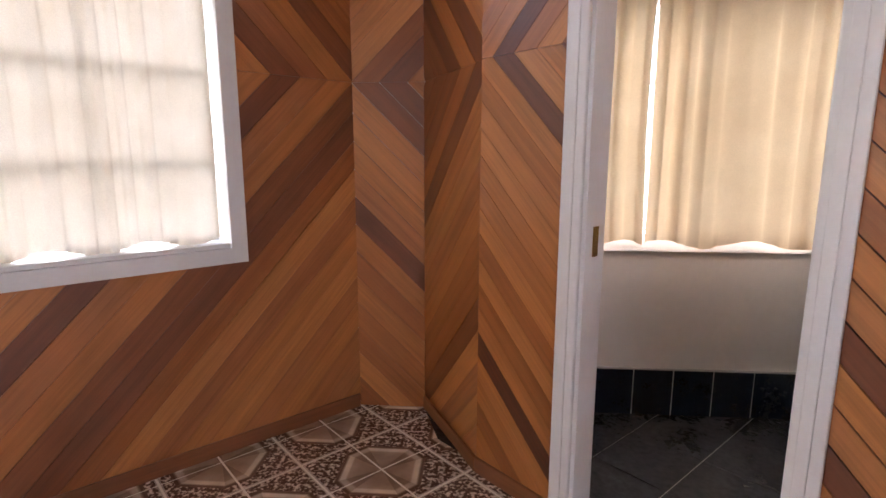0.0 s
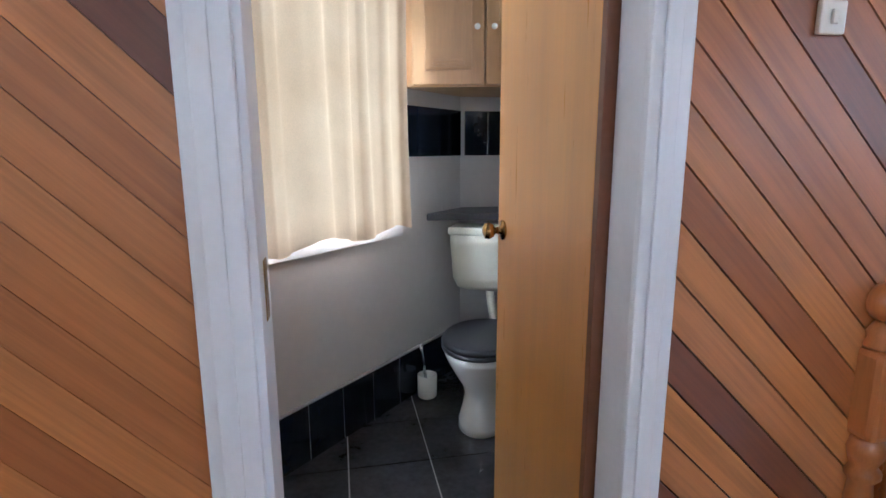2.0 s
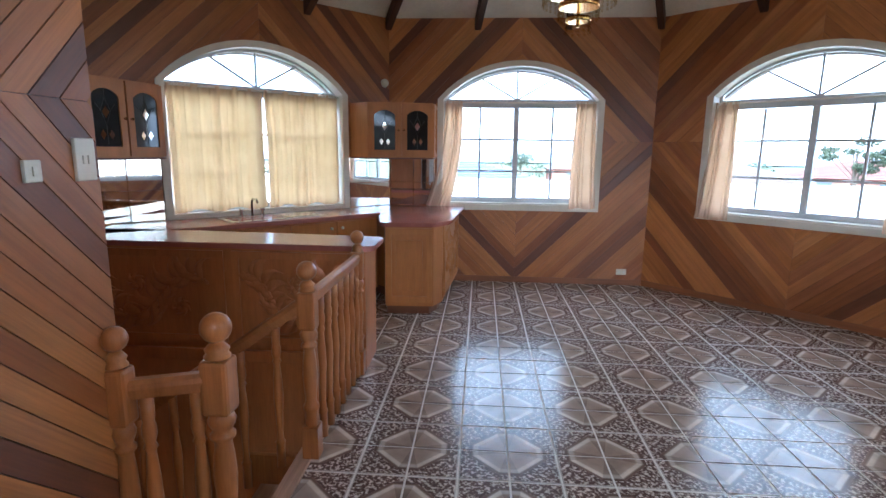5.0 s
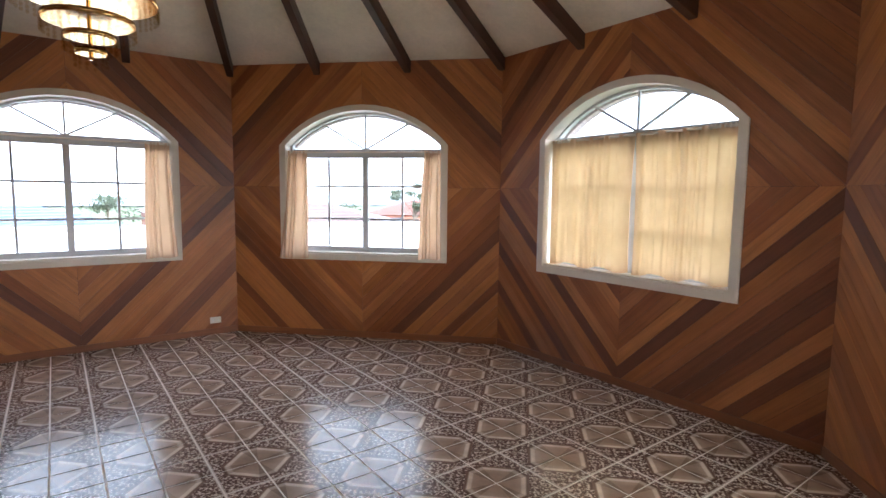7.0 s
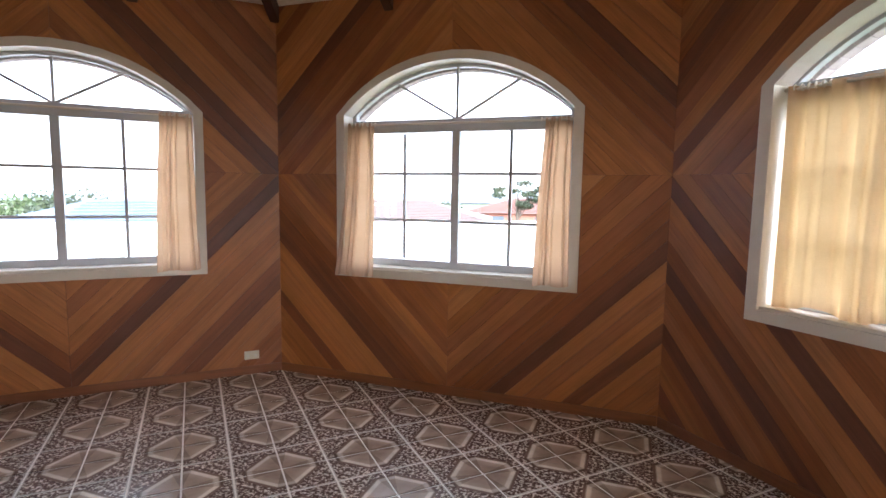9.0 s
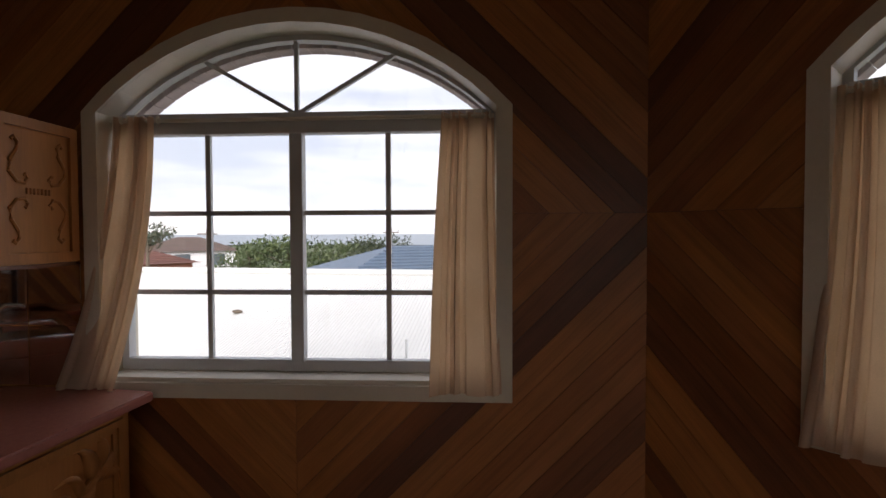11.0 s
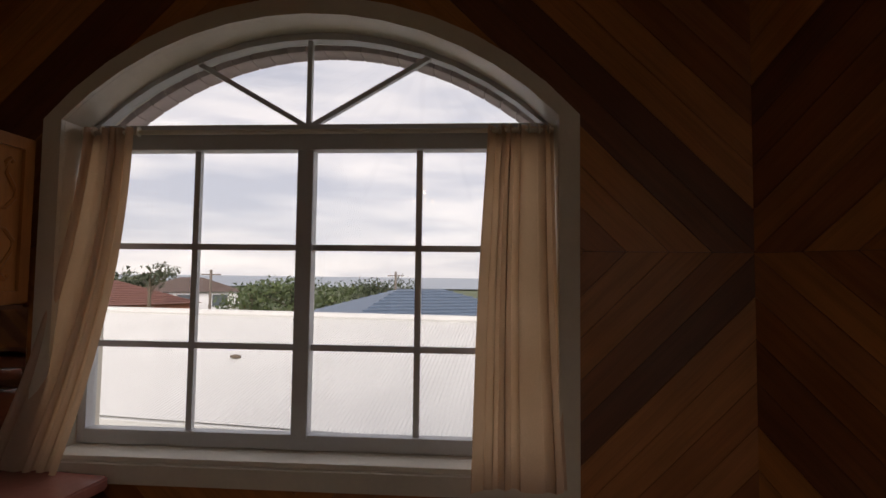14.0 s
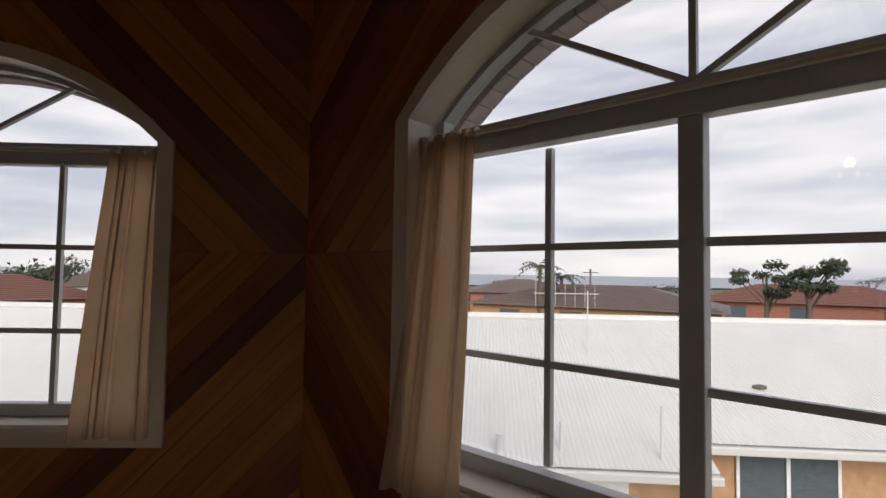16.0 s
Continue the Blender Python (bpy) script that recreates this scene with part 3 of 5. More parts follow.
# ---- the diagonal toilet wall, its angled end and the toilet's side wall ----
TV0, TU0, TU1 = 1.54, -2.768, -1.09
DO = (-2.303, -1.642)      # door opening in u
DH = 2.03


def mirror_frame(px, py, dx, dy):
    """Local axes on a wall's face: x along (dx, dy), y to its back."""
    d = Vector((dx, dy, 0)).normalized()
    n = Vector((-d.y, d.x, 0))
    return Matrix(((d.x, n.x, 0, px), (d.y, n.y, 0, py), (0, 0, 1, 0), (0, 0, 0, 1)))


p0 = uvp(0, TV0)
mT = mirror_frame(p0.x, p0.y, Q, -Q)      # local x = u
ROOF = 3.75
rect = [(TU0, -0.25), (TU1, -0.25), (TU1, ROOF), (TU0, ROOF)]
dh = [(DO[0], -0.3), (DO[1], -0.3), (DO[1], DH), (DO[0], DH)]
bm = bmesh.new()
for p in minus(rect, dh):
    panel(p, 0.0125, 0.10, bm)
wall_t = solo("wall_9", bm, M_BACK, "diagonal cedar-boarded partition with a white-trimmed doorway", "wall", mT, "structure")
WALL9_TONES = [0.5, 0.3, 0.55, 0.3, 0.12, 0.6, 0.35, 0.22, 0.5, 0.3, 0.42, 0.72, 0.14, 0.62, 0.95, 0.1, 0.62, 0.98, 0.06, 0.6, 0.45, 0.5, 0.7, 0.42, 0.55, 0.66, 0.4, 0.6, 0.35, 0.5]
for a, b, g in ((TU0, DO[0], 0.0011), (DO[0] + 0.001, TU1, 0.0028)):
    PLANKS.append((wall_t, mT, a, b, 0.0, ROOF, -0.905, [dh], 0.1005, g, 1.667, 0.012, WALL9_TONES))
part("baseboard", box(TU0, -2.381, -0.014, -0.001, 0, 0.07, 0.004), M_SKIRT, wall_t)
pa, pb = Vector((-1.145, 3.6, 0)), uvp(TU0, TV0)
LA = (pb - pa).length
mA = mirror_frame(pa.x, pa.y, pb.x - pa.x, pb.y - pa.y)
wall_a = solo("wall_10", panel([(0, -0.25), (LA, -0.25), (LA + 0.01, ROOF), (0, ROOF)], 0.0125, 0.10), M_BACK, "narrow cedar-boarded wall beside the toilet door", "wall", mA, "structure")
PLANKS.append((wall_a, mA, 0.0, LA, 0.0, 3.3, -0.25, []))
part("baseboard", box(0.01, LA, -0.014, -0.001, 0, 0.07, 0.004), M_SKIRT, wall_a)
# white lining inside the toilet
lin = bmesh.new()
for p in minus([(TU0 + 0.05, 0.0), (TU1, 0.0), (TU1, 2.6), (TU0 + 0.05, 2.6)], dh):
    panel(p, 0.101, 0.106, lin)
part("lining", lin, M_WHITE, wall_t, "white painted lining")
bm = box(TU1 - 0.06, TU1, TV0 + 0.107, 3.6, -2.9, ROOF)
wall_11 = solo("wall_11", bm, M_CABDARK, "wall between the toilet and the stairs", "wall", UV, "structure")
part("lining", box(TU1 - 0.066, TU1 - 0.0605, TV0 + 0.11, 3.6, 0.0, 2.56), M_WHITE, wall_11, "white painted lining")
# ceiling over the toilet
solo("ceiling_toilet", prism([uvp(TU0 - 0.2, TV0 + 0.1), uvp(TU1 - 0.06, TV0 + 0.1), uvp(TU1 - 0.06, 3.6), uvp(-1.45, 3.6), (-1.1, 3.6)], 2.56, 2.6), M_WHITE, "white toilet ceiling", "ceiling", kind="structure")

# door casing and leaf
cas = thing("door_1", mT, "honey veneer flush door standing open in white casing", "door", kind="structure")
for a, b in ((-2.379, DO[0] + 0.004), (-1.672, -1.594)):
    part("casing", box(a, b, -0.02, -0.001, 0, DH + 0.085, 0.006), M_TRIM, cas)
    mid = (a + b) / 2
    part("casing_bead", box(mid - 0.018, mid + 0.012, -0.027, -0.0205, 0, DH + 0.05, 0.003), M_TRIM, cas)
part("casing", box(DO[0] + 0.006, -1.674, -0.019, -0.001, DH - 0.004, DH + 0.085, 0.006), M_TRIM, cas)
part("jamb", box(DO[0] - 0.0, DO[0] + 0.016, 0.0, 0.108, 0, DH, 0.002), M_TRIM, cas, "white jamb")
part("jamb", box(DO[1] - 0.016, DO[1], 0.0, 0.108, 0, DH, 0.002), M_TRIM, cas, "white jamb")
part("jamb", box(DO[0] + 0.017, DO[1] - 0.017, 0.0, 0.108, DH - 0.016, DH, 0.002), M_TRIM, cas, "white jamb")
leaf = part("leaf", box(0.0, 0.62, -0.036, -0.001, 0.012, DH - 0.02, 0.003), M_DOOR, cas, "honey-coloured veneer leaf")
leaf.matrix_local = Matrix.Translation((DO[1], 0.137, 0)) @ Matrix.Rotation(radians(90.0), 4, "Z") @ Matrix.Scale(-1, 4, (0, 1, 0))
edge_ = part("hinge_edge", box(-0.022, -0.001, -0.037, 0.004, 0.012, DH - 0.02, 0.002), M_JAMB, leaf, "dark brown hinge edge")
kb = [(0.030, 0.0), (0.030, 0.006), (0.012, 0.010), (0.010, 0.028), (0.02, 0.034), (0.026, 0.046), (0.024, 0.058), (0.012, 0.064)]
for sgn, yy in ((1, -0.001), (-1, -0.036)):
    k = part("knob", lathe(kb, 20), M_BRASS, leaf, "aged brass knob", smooth=True)
    k.matrix_local = Matrix.Translation((0.565, yy, 1.02)) @ Matrix.Rotation(radians(-90 * sgn), 4, "X")
part("latch_plate", box(0.6201, 0.622, -0.03, -0.008, 0.96, 1.08), M_BRASS, leaf, "brass latch plate")
for z in (0.22, 1.05, 1.78):
    part("hinge", tube([(-0.005, 0.006, z - 0.045), (-0.005, 0.006, z + 0.045)], 0.006), M_BRASS, leaf, "brass hinge")
part("strike_plate", box(DO[0] + 0.0165, DO[0] + 0.018, 0.04, 0.07, 0.99, 1.09), M_BRASS, cas, "brass strike plate")

# switches on the boarded wall
def switch(u, z, w, h, lab, rockers):
    s = thing("light_switch", mT @ Matrix.Translation((u, 0, z)), lab, "light switch")
    part("plate", box(-w / 2, w / 2, -0.012, -0.0005, -h / 2, h / 2, 0.004), M_PLAST, s)
    for i in range(rockers):
        x = (i - (rockers - 1) / 2) * 0.02
        part("rocker", box(x - 0.006, x + 0.006, -0.017, -0.0121, -0.012, 0.012, 0.002), M_PLAST, s)


switch(-1.331, 1.48, 0.052, 0.056, "small square ivory switch on the boarded wall", 1)
switch(-1.15, 1.506, 0.075, 0.118, "tall ivory switch plate on the boarded wall", 2)

# ---- floors ----
OCT = [(A / math.cos(radians(22.5)) * math.cos(radians(22.5 + 45 * i)), A / math.cos(radians(22.5)) * math.sin(radians(22.5 + 45 * i))) for i in range(8)]
OCT_UV = [((x - y) * Q, (x + y) * Q) for x, y in OCT]
OCT_UV = OCT_UV if sum(p[0] * q[1] - q[0] * p[1] for p, q in zip(OCT_UV, OCT_UV[1:] + OCT_UV[:1])) > 0 else OCT_UV[::-1]
WV, WU0, WU1 = 1.25, -1.0, 0.86      # the stair well's near edge and sides


def cut_rect(poly, u0, u1, v0, v1):
    return clip(clip(clip(clip(poly, -1, 0, -u0), 1, 0, u1), 0, -1, -v0), 0, 1, v1)


REGIONS = [cut_rect(OCT_UV, -9, 9, -9, WV), cut_rect(OCT_UV, -9, TU1 + 0.0, WV, 1.6), cut_rect(OCT_UV, -9, TU0 + 0.02, 1.6, 1.95), cut_rect(OCT_UV, WU1 + 0.08, 9, WV, 9)]
bm = bmesh.new()
for p in REGIONS:
    prism(p, -0.25, -0.003, bm=bm)
floor_ob = solo("floor", bm, M_TGROUT, "glossy patterned ceramic tile floor with pale grout", "floor", UV, "structure")

tf = solo("floor_toilet", prism([(TU0 - 0.35, TV0 + 0.03), (TU1 - 0.06, TV0 + 0.03), (TU1 - 0.06, 3.6), (-1.49, 3.6), (-3.4, 1.7)], -0.25, -0.001), M_GROUT, "charcoal square tile floor with grey grout", "floor", UV, "structure")
TP = [(TU0 - 0.3, TV0 + 0.04), (TU1 - 0.06, TV0 + 0.04), (TU1 - 0.06, 3.6), (-1.49, 3.6), (-3.36, 1.73)]
for i in range(-6, 7):
    for j in range(-6, 7):
        u, v = -1.837 + 0.333 * i, 2.67 + 0.333 * j
        p = cut_rect(TP, u + 0.003, u + 0.330, v + 0.003, v + 0.330)
        if p and area(p) > 1e-3:
            part("tile", prism(p, -0.0005, 0.005), M_FTILE, tf)

# ---- toilet wall tiles ----
for i in range(-5, 9):
    x0 = -0.275 + 0.197 * i
    a, b = max(x0 + 0.003, -1.12), min(x0 + 0.194, 1.475)
    if b - a > 0.02:
        part("tile", box(a, b, -0.006, 0.0124, 0.006, 0.246, 0.0015), M_BTILE, wall_7, m=Matrix())
for a, b in ((0.937, 1.078), (1.078, 1.27), (1.27, 1.475)):
    part("tile", box(a + 0.002, b - 0.002, -0.006, 0.0124, 1.228, 1.466, 0.0015), M_BTILE, wall_7)
for a, b in ((-1.475, -1.345), (-1.345, -1.165)):
    for z0, z1 in ((0.006, 0.246), (1.228, 1.466)):
        part("tile", box(a + 0.002, b - 0.002, -0.006, 0.0124, z0, z1, 0.0015), M_BTILE, wall_8)
for i in range(7):
    v0 = 3.585 - 0.197 * (i + 1)
    for z0, z1 in ((0.006, 0.246), (1.228, 1.466)):
        part("tile", box(TU1 - 0.072, TU1 - 0.0662, v0 + 0.002, v0 + 0.195, z0, z1, 0.0015), M_BTILE, wall_11)
part("grout_line", box(-1.1, 1.475, -0.0015, 0.0123, 0.0, 0.252), M_GROUT, wall_7, "pale grout")

# ---- ceiling, beams ----
APEX = 4.32
bm = bmesh.new()
ap = bm.verts.new((0, 0, APEX))
ap2 = bm.verts.new((0, 0, APEX + 0.08))
lo = [bm.verts.new((x * 1.06, y * 1.06, TOP - 0.08)) for x, y in OCT]
hi = [bm.verts.new((x * 1.06, y * 1.06, TOP + 0.02)) for x, y in OCT]
for i in range(8):
    j = (i + 1) % 8
    bm.faces.new((lo[i], lo[j], ap))
    bm.faces.new((hi[j], hi[i], ap2))
    bm.faces.new((lo[j], lo[i], hi[i], hi[j]))
solo("ceiling", bm, M_CEIL, "cream sloping ceiling panels rising to a point", "ceiling", kind="structure")
pitch = math.atan2(APEX - TOP, A)
for k in range(8):
    ang = radians(-90 + 45 * k)
    for off in (-0.5, 0.5, SIDE):
        n = Vector((math.cos(ang), math.sin(ang), 0))
        r = Vector((n.y, -n.x, 0))
        foot = n * (A + 0.02) + r * off
        e = Vector((foot.x, foot.y, TOP - 0.075))
        top = Vector((foot.x * 0.07, foot.y * 0.07, APEX - 0.20))
        L = (top - e).length
        d = (top - e).normalized()
        m = Matrix.Translation(e) @ d.to_track_quat("X", "Z").to_matrix().to_4x4()
        solo("ceiling_beam", box(0, L, -0.035, 0.035, -0.055, 0.10, 0.006), M_BEAM, "dark stained timber rafter under the cream ceiling", "beam", m, "structure", "ceiling rafters")
solo("ceiling_boss", lathe([(0.3, -0.22), (0.3, 0.0), (0.2, 0.06)], 8, m=Matrix.Translation((0, 0, APEX - 0.12))), M_BEAM, "dark timber hub where the rafters meet", "beam", kind="structure")

# ---- the stair well ----
well = thing("stairs", UV, "tan timber staircase going down beside the railing", "stairs", kind="structure")
SU0, SU1 = -0.99, -0.17
for i in range(9):
    z = -0.18 * (i + 1)
    v = WV + 0.03 + 0.25 * i
    part("tread", box(SU0, SU1, v - 0.02, v + 0.25, z - 0.035, z, 0.006), M_STAIR, well)
    part("riser", box(SU0, SU1, v - 0.005, v + 0.012, z + 0.0005, z + 0.144), M_STAIR, well)
part("nosing", box(-1.085, 0.86, WV - 0.012, WV + 0.07, -0.04, 0.014, 0.006), M_STAIR, well, "pale tan floor edging")
part("string", box(SU1 + 0.001, SU1 + 0.03, WV + 0.075, WV + 0.35, -0.5, -0.02), M_RAIL, well)
solo("well_lining", box(WU0 - 0.09, WU1 + 0.02, WV + 0.02, WV + 0.03, -2.9, -0.042), M_CABDARK, "dark timber lining of the stair well", "wall", UV, "structure")
solo("floor_lower", box(-1.2, 0.9, 1.2, 3.7, -2.95, -2.9), M_FTILE, "dark lower floor at the foot of the stairs", "floor", UV, "structure")

NEWEL = [(0.030, 0.0), (0.030, 0.10), (0.036, 0.12), (0.036, 0.14), (0.029, 0.155), (0.024, 0.19), (0.030, 0.27), (0.034, 0.36), (0.030, 0.46), (0.024, 0.54), (0.036, 0.56), (0.036, 0.575), (0.026, 0.59), (0.036, 0.62), (0.040, 0.645), (0.033, 0.67), (0.028, 0.68)]


def newel(u, v, scale=1.0):
    p = uvp(u, v)
    s = thing("newel_post", pose(p.x, p.y, 0.0145, 0, 0, -45), "turned honey-stained newel post with a ball finial", "newel post", "newel posts")
    h = 0.043 * scale
    part("base_block", box(-h, h, -h, h, 0, 0.17, 0.005), M_RAIL, s)
    prof = [(r * 1.15 * scale, 0.17 + (z * 0.74)) for r, z in NEWEL]
    part("shaft", lathe(prof, 20), M_RAIL, s, smooth=True)
    part("top_block", box(-h * 1.05, h * 1.05, -h * 1.05, h * 1.05, 0.672, 0.86, 0.014), M_RAIL, s)
    c = scale
    part("collar", lathe([(r * c, z) for r, z in ((0.040, 0.86), (0.043, 0.868), (0.034, 0.88), (0.040, 0.892), (0.030, 0.904), (0.020, 0.914))], 20), M_RAIL, s, smooth=True)
    part("ball_finial", lathe([(0.05 * c * math.sin(math.pi * i / 12), 0.912 + 0.05 * c - 0.05 * c * math.cos(math.pi * i / 12)) for i in range(13)], 20), M_RAIL, s, "darker polished ball", smooth=True)
    return s


N0, N1, N2, N3 = (-1.125, 1.525), (-1.02, 1.257), (-0.195, 1.236), (0.81, 1.23)
for p, k in ((N0, 0.8), (N1, 1.0), (N2, 0.95), (N3, 0.9)):
    newel(*p, k)

BAL = [(0.016, 0.0), (0.016, 0.13), (0.019, 0.14), (0.014, 0.155), (0.011, 0.2), (0.014, 0.3), (0.0185, 0.40), (0.0165, 0.48), (0.011, 0.57), (0.017, 0.585), (0.012, 0.6), (0.0175, 0.63), (0.0165, 0.66), (0.013, 0.675), (0.0155, 0.69), (0.0155, 0.76)]
bal_master = {}


def handrail(name, a, b, za, zb, n, lab, base=None, first=0.5):
    """A guard between two plan points: rail, fillet, and turned balusters."""
    pa, pb = uvp(*a, za), uvp(*b, zb)
    s = thing(name, Matrix.Translation(uvp(*a, 0)), lab, "handrail", "stair railings")
    d = pb - pa
    L = d.length
    m = Matrix.Translation((0, 0, za)) @ d.normalized().to_track_quat("X", "Z").to_matrix().to_4x4()
    prof = [(-0.018, -0.03), (0.018, -0.03), (0.024, -0.012), (0.030, 0.006), (0.027, 0.022), (0.013, 0.032), (-0.013, 0.032), (-0.027, 0.022), (-0.030, 0.006), (-0.024, -0.012)]
    bm = bmesh.new()
    v0 = [bm.verts.new((0.03, y, z)) for y, z in prof]
    v1 = [bm.verts.new((L - 0.03, y, z)) for y, z in prof]
    bm.faces.new(v0)
    bm.faces.new(v1[::-1])
    for i in range(len(prof)):
        j = (i + 1) % len(prof)
        bm.faces.new((v0[i], v0[j], v1[j], v1[i]))
    part("rail", bm, M_RAIL, s, m=m)
    for i in range(n):
        f = (i + first) / n
        q = Vector((d.x * f, d.y * f, 0))
        ztop = za + (zb - za) * f - 0.03
        zbot = (base[0] + (base[1] - base[0]) * f) if base else 0.0145
        key = round(ztop - zbot, 2)
        if key not in bal_master:
            k = (ztop - zbot) / 0.76
            bal_master[key] = part("baluster", lathe([(r * 1.35, z * k) for r, z in BAL], 14), M_RAIL, s, smooth=True)
            o = bal_master[key]
        else:
            o = new("baluster", bal_master[key].data)
            o.parent = s
        o.matrix_local = Matrix.Translation((q.x, q.y, zbot))
    return s


handrail("railing", N0, N1, 0.80, 0.80, 2, "short turned-baluster railing between two newel posts")
handrail("railing", N2, N3, 0.83, 0.83, 8, "turned-baluster guard rail along the stair opening")
handrail("stair_railing", N2, (-0.195, 3.45), 0.83, -0.72, 12, "sloping stair handrail with turned balusters going down", base=(0.06, -1.5), first=0.9)

# ---- kitchen bar ----
def leaf_blade(bm, x, z, ang, L, w, lift=0.016):
    """One carved leaf: a ridged blade lying on the panel, curling at its tip."""
    n = 6
    mid, lo, hi = [], [], []
    for i in range(n + 1):
        f = i / n
        a = ang + 0.9 * f * f
        px = x + L * f * math.cos(a)
        pz = z + L * f * math.sin(a)
        wd = w * math.sin(math.pi * (0.12 + 0.88 * f) ** 0.8) * 0.5
        mid.append(bm.verts.new((px, -0.003 - 1.5 * lift * math.sin(math.pi * (0.15 + 0.8 * f)), pz)))
        lo.append(bm.verts.new((px - wd * math.sin(a), 0.0, pz + wd * math.cos(a))))
        hi.append(bm.verts.new((px + wd * math.sin(a), 0.0, pz - wd * math.cos(a))))
    for i in range(n):
        bm.faces.new((lo[i], lo[i + 1], mid[i + 1], mid[i]))
        bm.faces.new((mid[i], mid[i + 1], hi[i + 1], hi[i]))


def acanthus(bm, x0, x1, z0, z1, seed):
    """A winding stem with leaves and blossoms filling a panel."""
    rnd = random.Random(seed)
    n = 40
    h = z1 - z0
    stem = []
    for i in range(n + 1):
        f = i / n
        stem.append((x0 + (x1 - x0) * f, -0.004, (z0 + z1) / 2 + 0.33 * h * math.sin(7.5 * f + 0.6)))
    tube(stem, 0.009, 6, bm)
    for i in range(2, n - 1, 2):
        x, _, z = stem[i]
        d = math.atan2(stem[i + 1][2] - stem[i - 1][2], stem[i + 1][0] - stem[i - 1][0])
        for s_ in (-1, 1):
            L = rnd.uniform(0.12, 0.21) * h / 0.5
            leaf_blade(bm, x, z, d + s_ * rnd.uniform(0.6, 1.3), L, L * rnd.uniform(0.35, 0.5), rnd.uniform(0.012, 0.024))
    for f in (0.2, 0.5, 0.8):
        cx, cz = x0 + (x1 - x0) * f, (z0 + z1) / 2 - 0.2 * h * math.sin(7.5 * f + 0.6)
        for k in range(7):
            leaf_blade(bm, cx, cz, 2 * math.pi * k / 7, 0.075 * h / 0.5, 0.045 * h / 0.5, 0.02)


bar = thing("bar_counter", UV, "brown timber bar counter with carved panels beside the stairs", "counter")
BU = 0.90
part("body", box(BU, BU + 0.36, 1.2, 3.58, -2.9, 0.86), M_CABDARK, bar)
fm = Matrix(((0, 1, 0, BU), (1, 0, 0, 0), (0, 0, 1, 0), (0, 0, 0, 1)))   # local x = v, local y = u
for a, b in ((1.26, 2.14), (2.2, 3.5)):
    bm = bmesh.new()
    ring([(a, 0.17), (b, 0.17), (b, 0.84), (a, 0.84)], [(a + 0.05, 0.22), (b - 0.05, 0.22), (b - 0.05, 0.79), (a + 0.05, 0.79)], -0.014, -0.0005, bm)
    part("panel_frame", bm, M_CABDARK, bar, m=fm)
    bm = bmesh.new()
    acanthus(bm, a + 0.12, b - 0.12, 0.27, 0.75, 3)
    part("carving", bm, M_CABDARK, bar, "carved leaf relief", m=fm, smooth=True)["kind"] = "stuff"
part("plinth_rail", box(1.21, 3.57, -0.03, -0.0005, 0.03, 0.12, 0.008), M_CABDARK, bar, m=fm)
bm = bmesh.new()
endp = []
for cx, cy, a0 in ((0.93, 1.20, 180), (1.22, 1.20, 270)):
    for i in range(7):
        a = radians(a0 + 15 * i)
        endp.append((cx + 0.07 * math.cos(a), cy + 0.07 * math.sin(a)))
prism(endp + [(1.38, 2.6), (1.38, 3.58), (0.86, 3.58)], 0.862, 0.9, 0.006, bm)
solo("bar_worktop", bm, M_TOP, "pink laminate bar top with rounded end", "worktop", UV)

# ---- sink counter along the window and peninsula ----
sc = thing("sink_cabinet", None, "brown timber sink base cabinet under the kitchen window", "cabinet")
part("body", box(3.04, 3.585, -0.93, 1.0, 0.1, 0.859), M_CABDARK, sc)
for i in range(4):
    y0 = -0.9 + 0.47 * i
    dr = part("door", box(3.02, 3.039, y0, y0 + 0.45, 0.14, 0.84, 0.005), M_CAB, sc)
    part("handle", lathe([(0.008, 0), (0.008, 0.012), (0.016, 0.02), (0.012, 0.03)], 12), M_PORC, dr, "white knob", m=Matrix.Translation((3.02, y0 + (0.40 if i % 2 == 0 else 0.05), 0.78)) @ Matrix.Rotation(radians(-90), 4, "Y"), smooth=True)
solo("sink_worktop", prism([(3.0, -0.98), (3.585, -0.98), (3.585, 1.35), (3.1, 1.62), (2.99, 1.02)], 0.861, 0.9, 0.005), M_TOP, "pink laminate worktop under the kitchen window", "worktop")
sink = thing("sink", pose(3.28, 0.1, 0.9), "stainless steel kitchen sink with drainer", "sink")
bm = bmesh.new()
ring([(-0.2, -0.45), (0.2, -0.45), (0.2, 0.45), (-0.2, 0.45)], [(-0.16, -0.08), (0.16, -0.08), (0.16, 0.40), (-0.16, 0.40)], 0.0, 0.006, bm)
part("rim", bm, M_STEEL, sink, m=Matrix(((1, 0, 0, 0), (0, 0, 1, 0), (0, 1, 0, 0.001), (0, 0, 0, 1))))
part("drainer", box(-0.15, 0.15, -0.42, -0.1, 0.0075, 0.011, 0.001), M_STEEL, sink)
part("tap", tube([(0.17, 0.12, 0.007), (0.17, 0.12, 0.13), (0.14, 0.12, 0.17), (0.05, 0.12, 0.17), (0.03, 0.12, 0.14)], 0.011, 10), M_STEEL, sink, smooth=True)
for y in (0.02, 0.22):
    part("tap_handle", lathe([(0.014, 0.007), (0.01, 0.05), (0.024, 0.058), (0.024, 0.075)], 12, m=Matrix.Translation((0.17, y, 0))), M_STEEL, sink, smooth=True)

